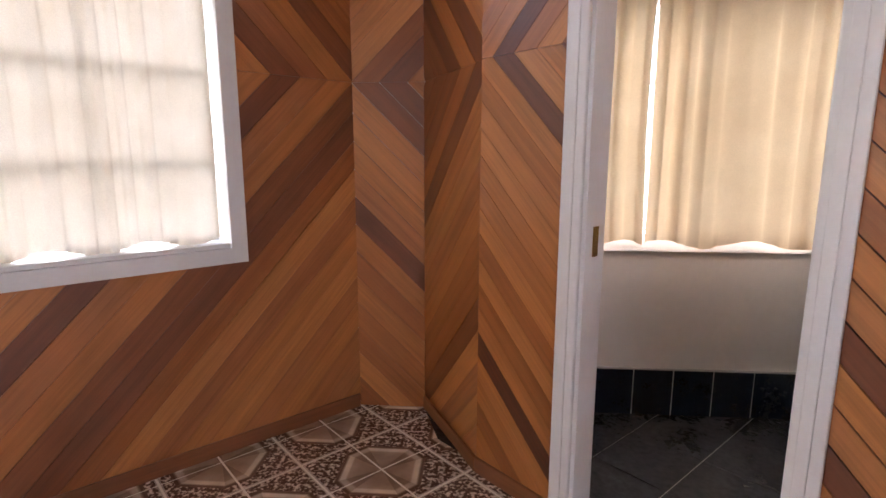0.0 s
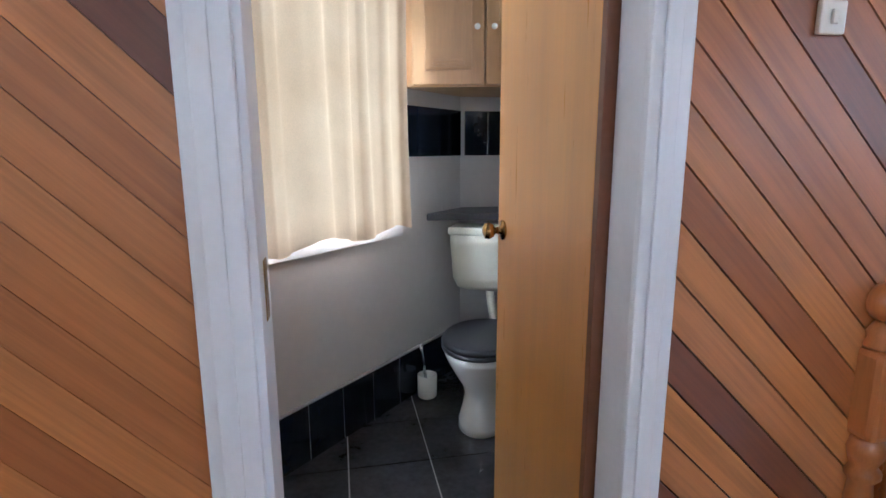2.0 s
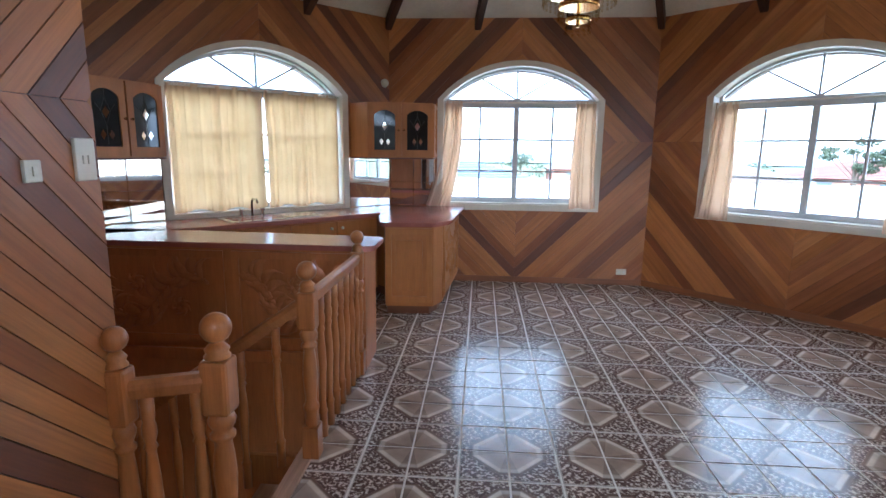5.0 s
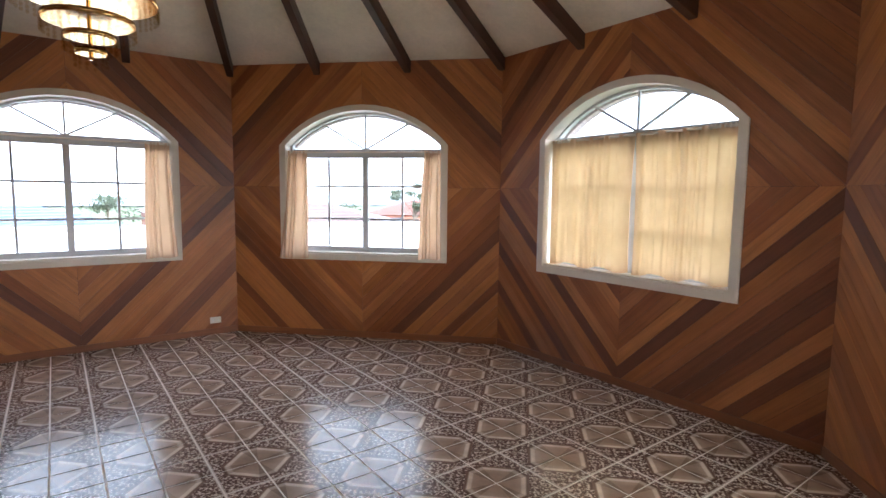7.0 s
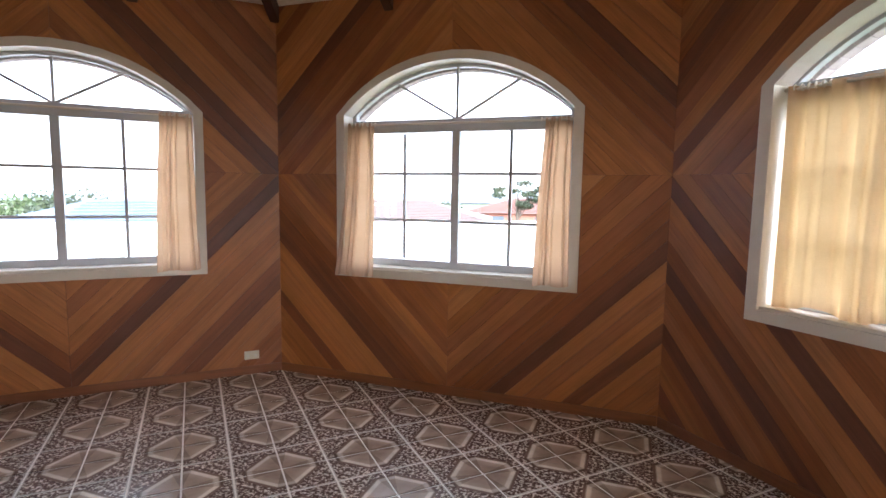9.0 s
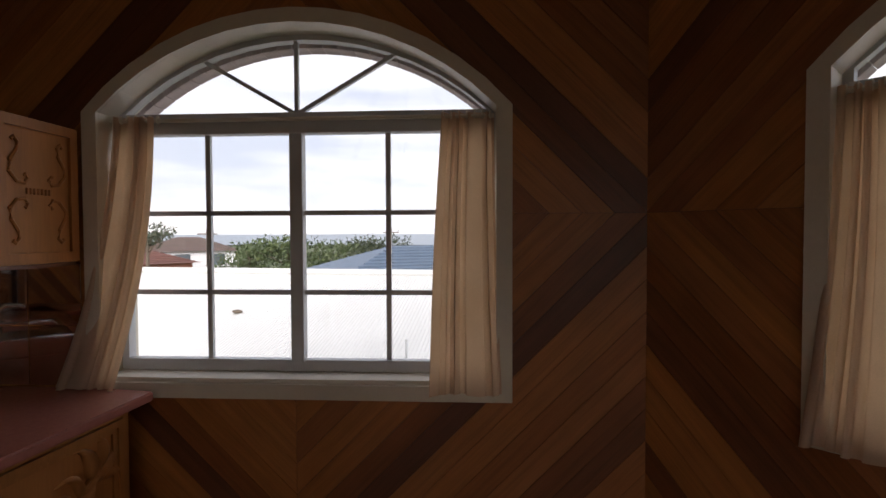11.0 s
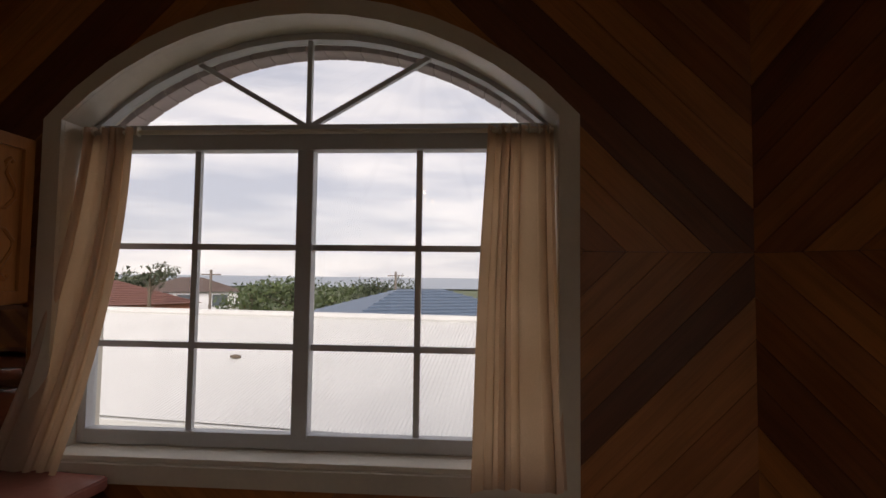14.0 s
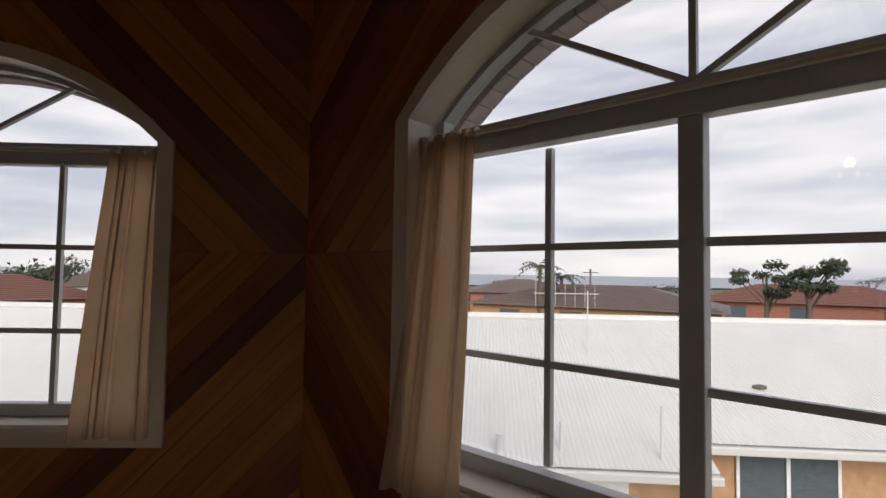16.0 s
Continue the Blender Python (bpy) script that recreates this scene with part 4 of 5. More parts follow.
PEN = [(2.42, -0.60), (2.12, -0.93), (2.19, -1.10), (2.95, -1.985), (3.16, -1.90), (3.56, -1.50), (3.56, -0.985), (2.99, -0.985), (2.66, -0.76)]
pen = thing("peninsula_cabinet", None, "brown timber end cabinet with carved side panel beneath pink worktop", "cabinet")
part("body", prism(PEN, 0.10, 0.858, 0.003), M_CAB, pen)
part("toe_kick", prism([((x - 2.9) * 0.9 + 2.92, (y + 1.25) * 0.9 - 1.25) for x, y in PEN], 0.0, 0.099), M_JAMB, pen)
m = mirror_frame(2.42, -0.60, -0.30, -0.33)
bm = bmesh.new()
ring([(0.012, 0.14), (0.434, 0.14), (0.434, 0.84), (0.012, 0.84)], [(0.06, 0.2), (0.386, 0.2), (0.386, 0.78), (0.06, 0.78)], -0.016, -0.0005, bm)
part("door_frame", bm, M_CAB, pen, m=m)
part("door_panel", box(0.10, 0.346, -0.010, -0.0005, 0.25, 0.73, 0.008), M_CAB, pen, m=m)
m = mirror_frame(2.19, -1.10, 0.76, -0.885)
bm = bmesh.new()
for q, d in ((0.0, 0.012), (0.03, 0.02), (0.05, 0.010)):
    ring([(0.02 + q, 0.13 + q), (1.145 - q, 0.13 + q), (1.145 - q, 0.85 - q), (0.02 + q, 0.85 - q)], [(0.048 + q, 0.158 + q), (1.117 - q, 0.158 + q), (1.117 - q, 0.822 - q), (0.048 + q, 0.822 - q)], -d, -0.0005, bm)
part("side_frame", bm, M_CAB, pen, "moulded panel frame", m=m)
bm = bmesh.new()
acanthus(bm, 0.12, 1.045, 0.24, 0.75, 7)
part("carving", bm, M_CAB, pen, "carved leafy scroll relief", m=m, smooth=True)["kind"] = "stuff"
solo("peninsula_worktop", prism([(2.06, -0.91), (2.07, -0.87), (2.36, -0.54), (2.40, -0.53), (2.70, -0.72), (2.996, -0.94), (2.996, -0.984), (3.582, -0.984), (3.582, -1.50), (3.22, -1.86), (2.95, -2.075), (2.93, -2.075), (2.13, -1.15), (2.11, -1.11)], 0.860, 0.9, 0.006), M_TOP, "pink laminate peninsula worktop against the window wall", "worktop")

# ---- mirror splashbacks ----
def mirrors(m, xs, name_label):
    t = thing("mirror_splashback", m, name_label, "mirror")
    for a, b in xs:
        for z0, z1 in ((0.905, 1.17), (1.174, 1.455)):
            part("mirror_tile", box(a + 0.002, b - 0.002, -0.006, -0.001, z0, z1, 0.0015), M_MIRROR, t)


mirrors(m1, [(-1.48, -1.21), (-1.21, -0.94)], "square mirror tiles above the worktop")
mirrors(m1, [(0.94, 1.21), (1.21, 1.48)], "square mirror tiles above the worktop")
mirrors(m2, [(-1.48, -1.21), (-1.21, -0.96)], "square mirror tiles above the worktop")
mirrors(m8, [(0.95, 1.21), (1.21, 1.48)], "square mirror tiles above the worktop")

# ---- wall cabinets with leaded doors ----
def wall_cabinet(pts, face, side, lab):
    """pts: plan outline; face: the two plan points of the door side; side: of the carved end."""
    c = thing("wall_cabinet", None, lab, "cabinet", "kitchen wall cabinets")
    Z0, Z1 = 1.46, 2.03
    part("body", prism(pts, Z0, Z1, 0.003), M_CAB, c)
    part("light_rail", prism([(x * 0.996, y * 0.996) for x, y in pts], Z0 - 0.015, Z0 - 0.0005), M_JAMB, c)
    (ax, ay), (bx, by) = face
    m = mirror_frame(ax, ay, bx - ax, by - ay)
    L = math.hypot(bx - ax, by - ay)
    for i in range(2):
        w = L / 2 - 0.015
        x0 = 0.01 + i * (L / 2)
        o = [(x0, Z0 + 0.01), (x0 + w, Z0 + 0.01), (x0 + w, Z1 - 0.01), (x0, Z1 - 0.01)]
        gl = arch(w / 2 - 0.055, Z0 + 0.08, Z1 - 0.13, 0.05, 8)
        gl = [(x + x0 + w / 2, z) for x, z in gl]
        bm = bmesh.new()
        for p in minus(o, gl):
            panel(p, -0.02, -0.001, bm)
        d = part("door", bm, M_CAB, c, m=m)
        part("glass", panel(gl, -0.011, -0.008), M_GLASSD, d, "dark leaded glass")
        cx, cz = x0 + w / 2, (Z0 + Z1) / 2
        g = bmesh.new()
        for q in ([(0, 0.14), (0.04, 0.05), (0, -0.05), (-0.04, 0.05), (0, 0.14)], [(0, -0.05), (0, -0.19)], [(0.04, 0.05), (0.08, 0.1)], [(-0.04, 0.05), (-0.08, 0.1)], [(0, 0.14), (0, 0.2)]):
            tube([(cx + x, -0.012, cz + z) for x, z in q], 0.0025, 5, g)
        part("lead", g, M_LEAD, d, "lead strips")
        for dx, dz, s in ((0, 0.04, 0.028), (-0.035, -0.12, 0.022), (0.035, -0.12, 0.022)):
            part("bevelled_pane", panel([(cx + dx - s, cz + dz), (cx + dx, cz + dz - 1.6 * s), (cx + dx + s, cz + dz), (cx + dx, cz + dz + 1.6 * s)], -0.0135, -0.0115), M_MIRROR, d, "bright bevelled pane")
        part("handle", lathe([(0.006, 0), (0.006, 0.01), (0.012, 0.017), (0.009, 0.024)], 12), M_BRASS, d, "small brass knob", m=Matrix.Translation((x0 + (w - 0.022 if i == 0 else 0.022), -0.021, cz)) @ Matrix.Rotation(radians(90), 4, "X"), smooth=True)
    (ax, ay), (bx, by) = side
    m = mirror_frame(ax, ay, bx - ax, by - ay)
    L = math.hypot(bx - ax, by - ay)
    bm = bmesh.new()
    ring([(0.006, Z0 + 0.006), (L - 0.006, Z0 + 0.006), (L - 0.006, Z1 - 0.006), (0.006, Z1 - 0.006)], [(0.045, Z0 + 0.045), (L - 0.045, Z0 + 0.045), (L - 0.045, Z1 - 0.045), (0.045, Z1 - 0.045)], -0.013, -0.0005, bm)
    part("side_frame", bm, M_CAB, c, m=m)
    g = bmesh.new()
    mz = (Z0 + Z1) / 2
    for sx in (-1, 1):
        for sz in (-1, 1):
            f = [(0.11, 0.19), (0.10, 0.2), (0.085, 0.185), (0.09, 0.15), (0.115, 0.11), (0.12, 0.07), (0.09, 0.035), (0.06, 0.03), (0.045, 0.05), (0.06, 0.065)]
            tube([(L / 2 + sx * x * L / 0.36, -0.001, mz + sz * z) for x, z in f], 0.008, 6, g)
    for i in range(7):
        tube([(L / 2 + (i - 3) * 0.018, -0.001, mz - 0.012), (L / 2 + (i - 3) * 0.018, -0.001, mz + 0.012)], 0.006, 6, g)
    part("carving", g, M_CAB, c, "carved scroll relief", m=m)


eR = uvp(3.56, 0.945)
eF = uvp(3.16, 0.945)
wall_cabinet([(3.58, -0.955), (3.27, -0.98), (eF.x, eF.y), (eR.x, eR.y), (3.575, -1.475)], ((3.27, -0.98), (eF.x, eF.y)), ((eF.x, eF.y), (eR.x, eR.y)), "timber corner wall cabinet with two leaded glass doors")
wall_cabinet([(3.58, 0.955), (3.575, 1.475), (eR.x, -eR.y), (eF.x, -eF.y), (3.27, 0.98)], ((eF.x, -eF.y), (3.27, 0.98)), ((3.27, 0.98), (3.58, 0.955)), "timber corner wall cabinet with two leaded glass doors")
solo("smoke_detector", lathe([(0.045, 0), (0.048, 0.008), (0.04, 0.03), (0.02, 0.036)], 20), M_PLAST, "round white detector on the boarded wall", "detector", m1 @ Matrix.Translation((1.42, -0.0005, 2.28)) @ Matrix.Rotation(radians(90), 4, "X"), smooth=True)
ol = thing("power_outlet", m2 @ Matrix.Translation((1.25, -0.0005, 0.16)), "white double power outlet low on the boarded wall", "outlet")
part("plate", box(-0.058, 0.058, -0.011, 0, -0.035, 0.035, 0.004), M_PLAST, ol)
for x in (-0.03, 0.03):
    part("socket", box(x - 0.012, x + 0.012, -0.0135, -0.0112, -0.018, 0.008, 0.001), M_PORC, ol)

# ---- toilet things ----
wc = thing("toilet", UV @ Matrix.Translation((-1.545, 2.925, 0.005)) @ Matrix.Rotation(radians(-26), 4, "Z") @ Matrix.Translation((0, -2.97, 0)), "white toilet pan with closed black seat and cream cistern", "toilet")


def oval_stack(rows, steps=28):
    """rows: (z, centre y, half width, half length)."""
    bm = bmesh.new()
    rings = []
    for z, cy, a, b in rows:
        rings.append([bm.verts.new((a * math.cos(t) , cy + b * math.sin(t), z)) for t in [2 * math.pi * i / steps for i in range(steps)]])
    for r, s in zip(rings, rings[1:]):
        for i in range(steps):
            bm.faces.new((r[i], r[(i + 1) % steps], s[(i + 1) % steps], s[i]))
    bm.faces.new(rings[0][::-1])
    bm.faces.new(rings[-1])
    return bm


part("pan", oval_stack([(0, 2.98, 0.112, 0.165), (0.03, 2.98, 0.11, 0.162), (0.09, 2.985, 0.095, 0.14), (0.15, 2.99, 0.085, 0.125), (0.2, 2.985, 0.095, 0.14), (0.28, 2.975, 0.135, 0.19), (0.35, 2.97, 0.17, 0.225), (0.385, 2.97, 0.178, 0.232)]), M_PORC, wc, smooth=True)
part("seat", oval_stack([(0.386, 2.97, 0.176, 0.23), (0.392, 2.97, 0.188, 0.242), (0.404, 2.97, 0.188, 0.242), (0.408, 2.97, 0.18, 0.235)]), M_BLACK, wc, "black plastic seat", smooth=True)
part("lid", oval_stack([(0.4085, 2.97, 0.182, 0.236), (0.416, 2.97, 0.188, 0.242), (0.428, 2.97, 0.184, 0.238), (0.434, 2.97, 0.165, 0.215)]), M_BLACK, wc, "closed black plastic lid", smooth=True)
CX = -0.045      # the cistern sits off the pan's axis
bm = bmesh.new()
prof = []
for z, w, d in ((0.535, 0.13, 0.055), (0.55, 0.168, 0.068), (0.60, 0.188, 0.078), (0.77, 0.200, 0.084), (0.825, 0.202, 0.085)):
    prof.append((z, w, d))
rings = []
for z, w, d in prof:
    r = 0.03
    pts = []
    for sx, sy, a0 in ((1, 1, 0), (-1, 1, 90), (-1, -1, 180), (1, -1, 270)):
        for i in range(5):
            a = radians(a0 + 22.5 * i)
            pts.append(bm.verts.new((CX + sx * (w - r) + r * math.cos(a), 3.39 + sy * (d - r) + r * math.sin(a), z)))
    rings.append(pts)
for a, b in zip(rings, rings[1:]):
    for i in range(20):
        bm.faces.new((a[i], a[(i + 1) % 20], b[(i + 1) % 20], b[i]))
bm.faces.new(rings[0][::-1])
bm.faces.new(rings[-1])
part("cistern", bm, M_CISTERN, wc, "cream plastic cistern", smooth=True)
part("cistern_lid", box(CX - 0.208, CX + 0.208, 3.30, 3.48, 0.826, 0.866, 0.012), M_CISTERN, wc, "cream cistern lid")
part("flush_button", box(CX - 0.04, CX + 0.04, 3.33, 3.37, 0.8665, 0.875, 0.003), M_CISTERN, wc)
part("flush_pipe", tube([(CX, 3.36, 0.56), (CX * 0.6, 3.35, 0.45), (0, 3.30, 0.36), (0, 3.17, 0.33)], 0.022, 12), M_CISTERN, wc, smooth=True)
part("water_pipe", tube([(0.10, 3.39, 0.56), (0.11, 3.38, 0.49), (0.15, 3.37, 0.45), (0.22, 3.38, 0.44)], 0.007, 8), M_STEEL, wc, smooth=True)
brush = thing("toilet_brush", Matrix.Translation(Vector((1.045, 3.528, 0.005))), "toilet brush standing in a white ceramic pot", "toilet brush")
part("pot", lathe([(0.045, 0), (0.05, 0.01), (0.05, 0.12), (0.044, 0.12), (0.042, 0.02), (0.01, 0.015)], 20), M_PORC, brush, smooth=True)
part("handle", tube([(0, 0, 0.03), (-0.04, 0.0, 0.25), (-0.052, 0.0, 0.30)], 0.008, 8), M_STEEL, brush, "grey handle", smooth=True)
shelf_pts = [(-1.735, 3.345), (-1.175, 3.26), (-1.175, 3.59), (-1.50, 3.59)]
solo("corner_shelf", prism(shelf_pts, 0.905, 0.942, 0.004), M_SLATE, "dark slate-look corner shelf above the cistern", "shelf", UV)
cup = thing("corner_cupboard", UV, "pale timber corner cupboard with two panelled doors above the toilet", "cupboard")
CZ0, CZ1 = 1.54, 2.2
part("body", prism([(-1.825, 3.195), (-1.175, 3.045), (-1.175, 3.585), (-1.505, 3.585), (-1.885, 3.20)], CZ0, CZ1, 0.003), M_PINE, cup)
mc = mirror_frame(-1.825, 3.195, 0.65, -0.15)
for a, b, kx in ((0.012, 0.333, 0.30), (0.341, 0.655, 0.375)):
    d = part("door", box(a, b, -0.020, -0.001, CZ0 + 0.008, CZ1 - 0.01, 0.004), M_PINE, cup, m=mc)
    part("panel", box(a + 0.055, b - 0.055, -0.026, -0.0205, CZ0 + 0.07, CZ1 - 0.07, 0.005), M_PINE, d)
    for i, z in enumerate((0.085, 0.098, 0.111)):
        part("moulding", box(a + 0.08 + 0.008 * i, b - 0.08 - 0.008 * i, -0.031, -0.0262, CZ0 + z, CZ0 + z + 0.006, 0.001), M_PINE, d)
    part("knob", lathe([(0.007, 0), (0.007, 0.01), (0.014, 0.018), (0.011, 0.027)], 14), M_PORC, d, "white porcelain knob", m=Matrix.Translation((kx, -0.0205, 1.79)) @ Matrix.Rotation(radians(90), 4, "X"), smooth=True)

# ---- chandelier ----
ch = thing("chandelier", None, "tiered gold chandelier hung with amber crystal drops", "chandelier")
M_BULB, n_, l_, b_ = mat("warm_bulb", 0.4)
b_.inputs["Emission Color"].default_value, b_.inputs["Emission Strength"].default_value = (1.0, 0.62, 0.25, 1), 3.0
part("rod", tube([(0, 0, 2.45), (0, 0, APEX - 0.3)], 0.009), M_GOLD, ch)
for r, z in ((0.245, 2.34), (0.16, 2.25), (0.09, 2.19), (0.055, 2.13)):
    part("hoop", lathe([(r - 0.006, z - 0.008), (r, z - 0.008), (r + 0.003, z), (r, z + 0.012), (r - 0.006, z + 0.012), (r - 0.006, z - 0.0079)], 32), M_GOLD, ch, smooth=True)
for z in (2.34, 2.25, 2.19, 2.13):
    r = {2.34: 0.245, 2.25: 0.16, 2.19: 0.09, 2.13: 0.055}[z]
    for i in range(4):
        a = math.pi * i / 4
        part("spoke", tube([(r * math.cos(a), r * math.sin(a), z), (-r * math.cos(a), -r * math.sin(a), z)], 0.003, 6), M_GOLD, ch)
part("stem", tube([(0, 0, 2.10), (0, 0, 2.46)], 0.008), M_GOLD, ch)
first = None
for r, z, n, rows in ((0.245, 2.34, 44, 3), (0.16, 2.25, 30, 3), (0.09, 2.19, 18, 3), (0.055, 2.13, 12, 3)):
    for i in range(n):
        a = 2 * math.pi * i / n
        if first is None:
            bm = bmesh.new()
            for kk in range(3):
                bmesh.ops.create_icosphere(bm, subdivisions=1, radius=1.0, matrix=Matrix.Translation((0, 0, -0.016 - 0.019 * kk)) @ Matrix.Diagonal((0.0075, 0.0075, 0.0095, 1)))
            first = part("crystal_strand", bm, M_CRYSTAL, ch, "amber crystal drops")
            o = first
        else:
            o = new("crystal_strand", first.data)
            o.parent = ch
        o.matrix_local = Matrix.Translation((r * math.cos(a), r * math.sin(a), z))
for i in range(6):
    a = 2 * math.pi * i / 6
    part("bulb", lathe([(0.006, 2.36), (0.014, 2.375), (0.012, 2.395), (0.003, 2.415)], 10, m=Matrix.Translation((0.11 * math.cos(a), 0.11 * math.sin(a), 0))), M_BULB, ch, "glowing warm bulb", smooth=True)
lamp = new("chandelier_lamp", bpy.data.lights.new("chandelier_lamp", "POINT"))
lamp.data.energy, lamp.data.color, lamp.data.shadow_soft_size = 2.0, (1.0, 0.68, 0.34), 0.03
lamp.location = (0, 0, 2.5)

# ---- outside ----
GZ = -3.1
def leaf_mat(name, a, b):
    m, n, l, bs = mat(name, 0.6)
    geo = n.new("ShaderNodeNewGeometry")
    c = ramp_node(n, l, geo.outputs["Random Per Island"], [(0, a), (1, b)])
    l.new(c, bs.inputs["Base Color"])
    return m


M_LEAF = leaf_mat("leaf_green", (0.035, 0.06, 0.022), (0.10, 0.13, 0.05))
M_LEAFD = leaf_mat("leaf_dark", (0.03, 0.045, 0.025), (0.07, 0.085, 0.045))
M_BARK = plain("bark", (0.13, 0.10, 0.075), 0.9, scale=14, vary=0.4)
M_GRASS = plain("ground_scrub", (0.10, 0.12, 0.06), 0.9, scale=0.3, vary=0.4)
M_SEA = plain("sea", (0.20, 0.24, 0.29), 0.35, scale=0.01, vary=0.15)
M_ROOFW = plain("white_corrugated_roof", (0.58, 0.58, 0.57), 0.5, scale=1.2, vary=0.07)
M_BRICK = plain("tan_brick", (0.46, 0.27, 0.15), 0.85, scale=6, vary=0.25)
M_BRICKR = plain("red_brick", (0.32, 0.13, 0.09), 0.85, scale=6, vary=0.25)
M_ROOFB = plain("blue_roof_tile", (0.095, 0.135, 0.195), 0.5, scale=3, vary=0.2)
M_ROOFR = plain("red_roof_tile", (0.17, 0.075, 0.06), 0.6, scale=3, vary=0.2)
M_ROOFD = plain("brown_roof_tile", (0.13, 0.095, 0.085), 0.6, scale=3, vary=0.2)
M_PANEW = plain("house_window_glass", (0.10, 0.12, 0.14), 0.1, vary=0.2, bump=0)
M_POLE = plain("weathered_pole", (0.18, 0.15, 0.13), 0.9, vary=0.3)

bm = bmesh.new()
bmesh.ops.create_circle(bm, cap_ends=True, segments=64, radius=2600)
solo("ground", bm, M_GRASS, "scrubby suburban ground reaching to the sea", "ground", Matrix.Translation((0, 0, GZ)), "structure")
bm = bmesh.new()
bmesh.ops.create_circle(bm, cap_ends=True, segments=64, radius=4600, matrix=Matrix.Translation((3390, -3390, 0)))
solo("water", bm, M_SEA, "grey-blue sea out to the horizon", "sea", Matrix.Translation((0, 0, GZ + 0.5)), "structure")

# neighbour's long white roof: local x along its ridge, local y away from the room
NB = Matrix(((-0.79, 0.613, 0, 0), (-0.613, -0.79, 0, 0), (0, 0, 1, 0), (0, 0, 0, 1)))   # x to the right seen from the room, y outward


def corrugated(pts, name_parent, label=""):
    """A sloping sheet over a quad (eave left, eave right, ridge right, ridge left) with ribs up the slope."""
    a, b, c, d = [Vector(p) for p in pts]
    n = max(6, int((b - a).length / 0.038))
    bm = bmesh.new()
    up = (b - a).cross(d - a).normalized()
    if up.z < 0:
        up = -up
    rows = []
    for e0, e1 in ((a, b), (d, c)):
        rows.append([bm.verts.new(e0.lerp(e1, i / n) + up * (0.005 if i % 2 else -0.005)) for i in range(n + 1)])
    for i in range(n):
        bm.faces.new((rows[0][i], rows[0][i + 1], rows[1][i + 1], rows[1][i]))
    low = [bm.verts.new(p - up * 0.05) for p in (a, b, c, d)]
    bm.faces.new(low)
    return part("roof", bm, M_ROOFW, name_parent, label)


ERZ, EEZ, RY, EY = 0.55, -0.88, 14.2, 9.65
nb = thing("neighbour_house", NB, "tan brick house with a long white corrugated roof", "house")
slope = (ERZ - EEZ) / (RY - EY - 0.2)
WL, WR, WY = -2.5, 5.0, 9.2
corrugated([(-19, EY + 0.2, EEZ), (WL, EY + 0.2, EEZ), (WL, RY, ERZ), (-16, RY, ERZ)], nb)
corrugated([(WL, WY, EEZ - slope * (EY + 0.2 - WY)), (WR, WY, EEZ - slope * (EY + 0.2 - WY)), (WR, RY, ERZ), (WL, RY, ERZ)], nb)
corrugated([(WR, EY + 0.2, EEZ), (26, EY + 0.2, EEZ), (23, RY, ERZ), (WR, RY, ERZ)], nb)
part("back_roof", prism([(-16, RY), (23, RY), (26, RY + 5), (-19, RY + 5)], EEZ - 0.1, EEZ), M_ROOFW, nb)
part("ridge_cap", tube([(-16, RY, ERZ + 0.03), (23, RY, ERZ + 0.03)], 0.10, 8), M_ROOFW, nb)
WEZ = EEZ - slope * (EY + 0.2 - WY)
for x0, x1, y, z in ((-19, WL, EY + 0.15, EEZ), (WL, WR, WY - 0.05, WEZ), (WR, 26, EY + 0.15, EEZ)):
    part("gutter", box(x0, x1, y - 0.09, y, z - 0.13, z - 0.01, 0.02), M_ROOFW, nb)
for x0, x1, y, z in ((-18, WL, EY + 0.7, EEZ), (WL + 0.3, WR - 0.3, WY + 0.5, WEZ), (WR - 0.3, 25, EY + 0.7, EEZ)):
    part("wall", box(x0, x1, y, y + 0.24, GZ - 0.3, z - 0.02), M_BRICK, nb)
for x0, x1, y in ((-4.9, -3.6, EY + 0.7), (-8.2, -6.4, EY + 0.7), (5.75, 7.2, EY + 0.7), (11, 13, EY + 0.7)):
    w = part("window", box(x0, x1, y - 0.02, y - 0.001, -2.1, -1.08), M_PANEW, nb)
    bm = ring([(x0 - 0.05, -2.15), (x1 + 0.05, -2.15), (x1 + 0.05, -1.03), (x0 - 0.05, -1.03)], [(x0, -2.1), (x1, -2.1), (x1, -1.08), (x0, -1.08)], y - 0.05, y - 0.0205)
    part("window_frame", bm, M_TRIM, w)
    part("mullion", box((x0 + x1) / 2 - 0.03, (x0 + x1) / 2 + 0.03, y - 0.05, y - 0.0205, -2.1, -1.08), M_TRIM, w)
part("garage_door", box(1.9, 3.9, WY + 0.47, WY + 0.499, GZ, WEZ - 0.25), M_TRIM, nb, "pale garage door")


def roof_pipe(x, y, h, r, lab):
    z = EEZ + slope * (y - EY - 0.2)
    solo("vent_pipe", tube([(x, y, z - 0.05), (x, y, z + h)], r, 10), M_FRAME, lab, "pipe", NB, group="roof pipes")


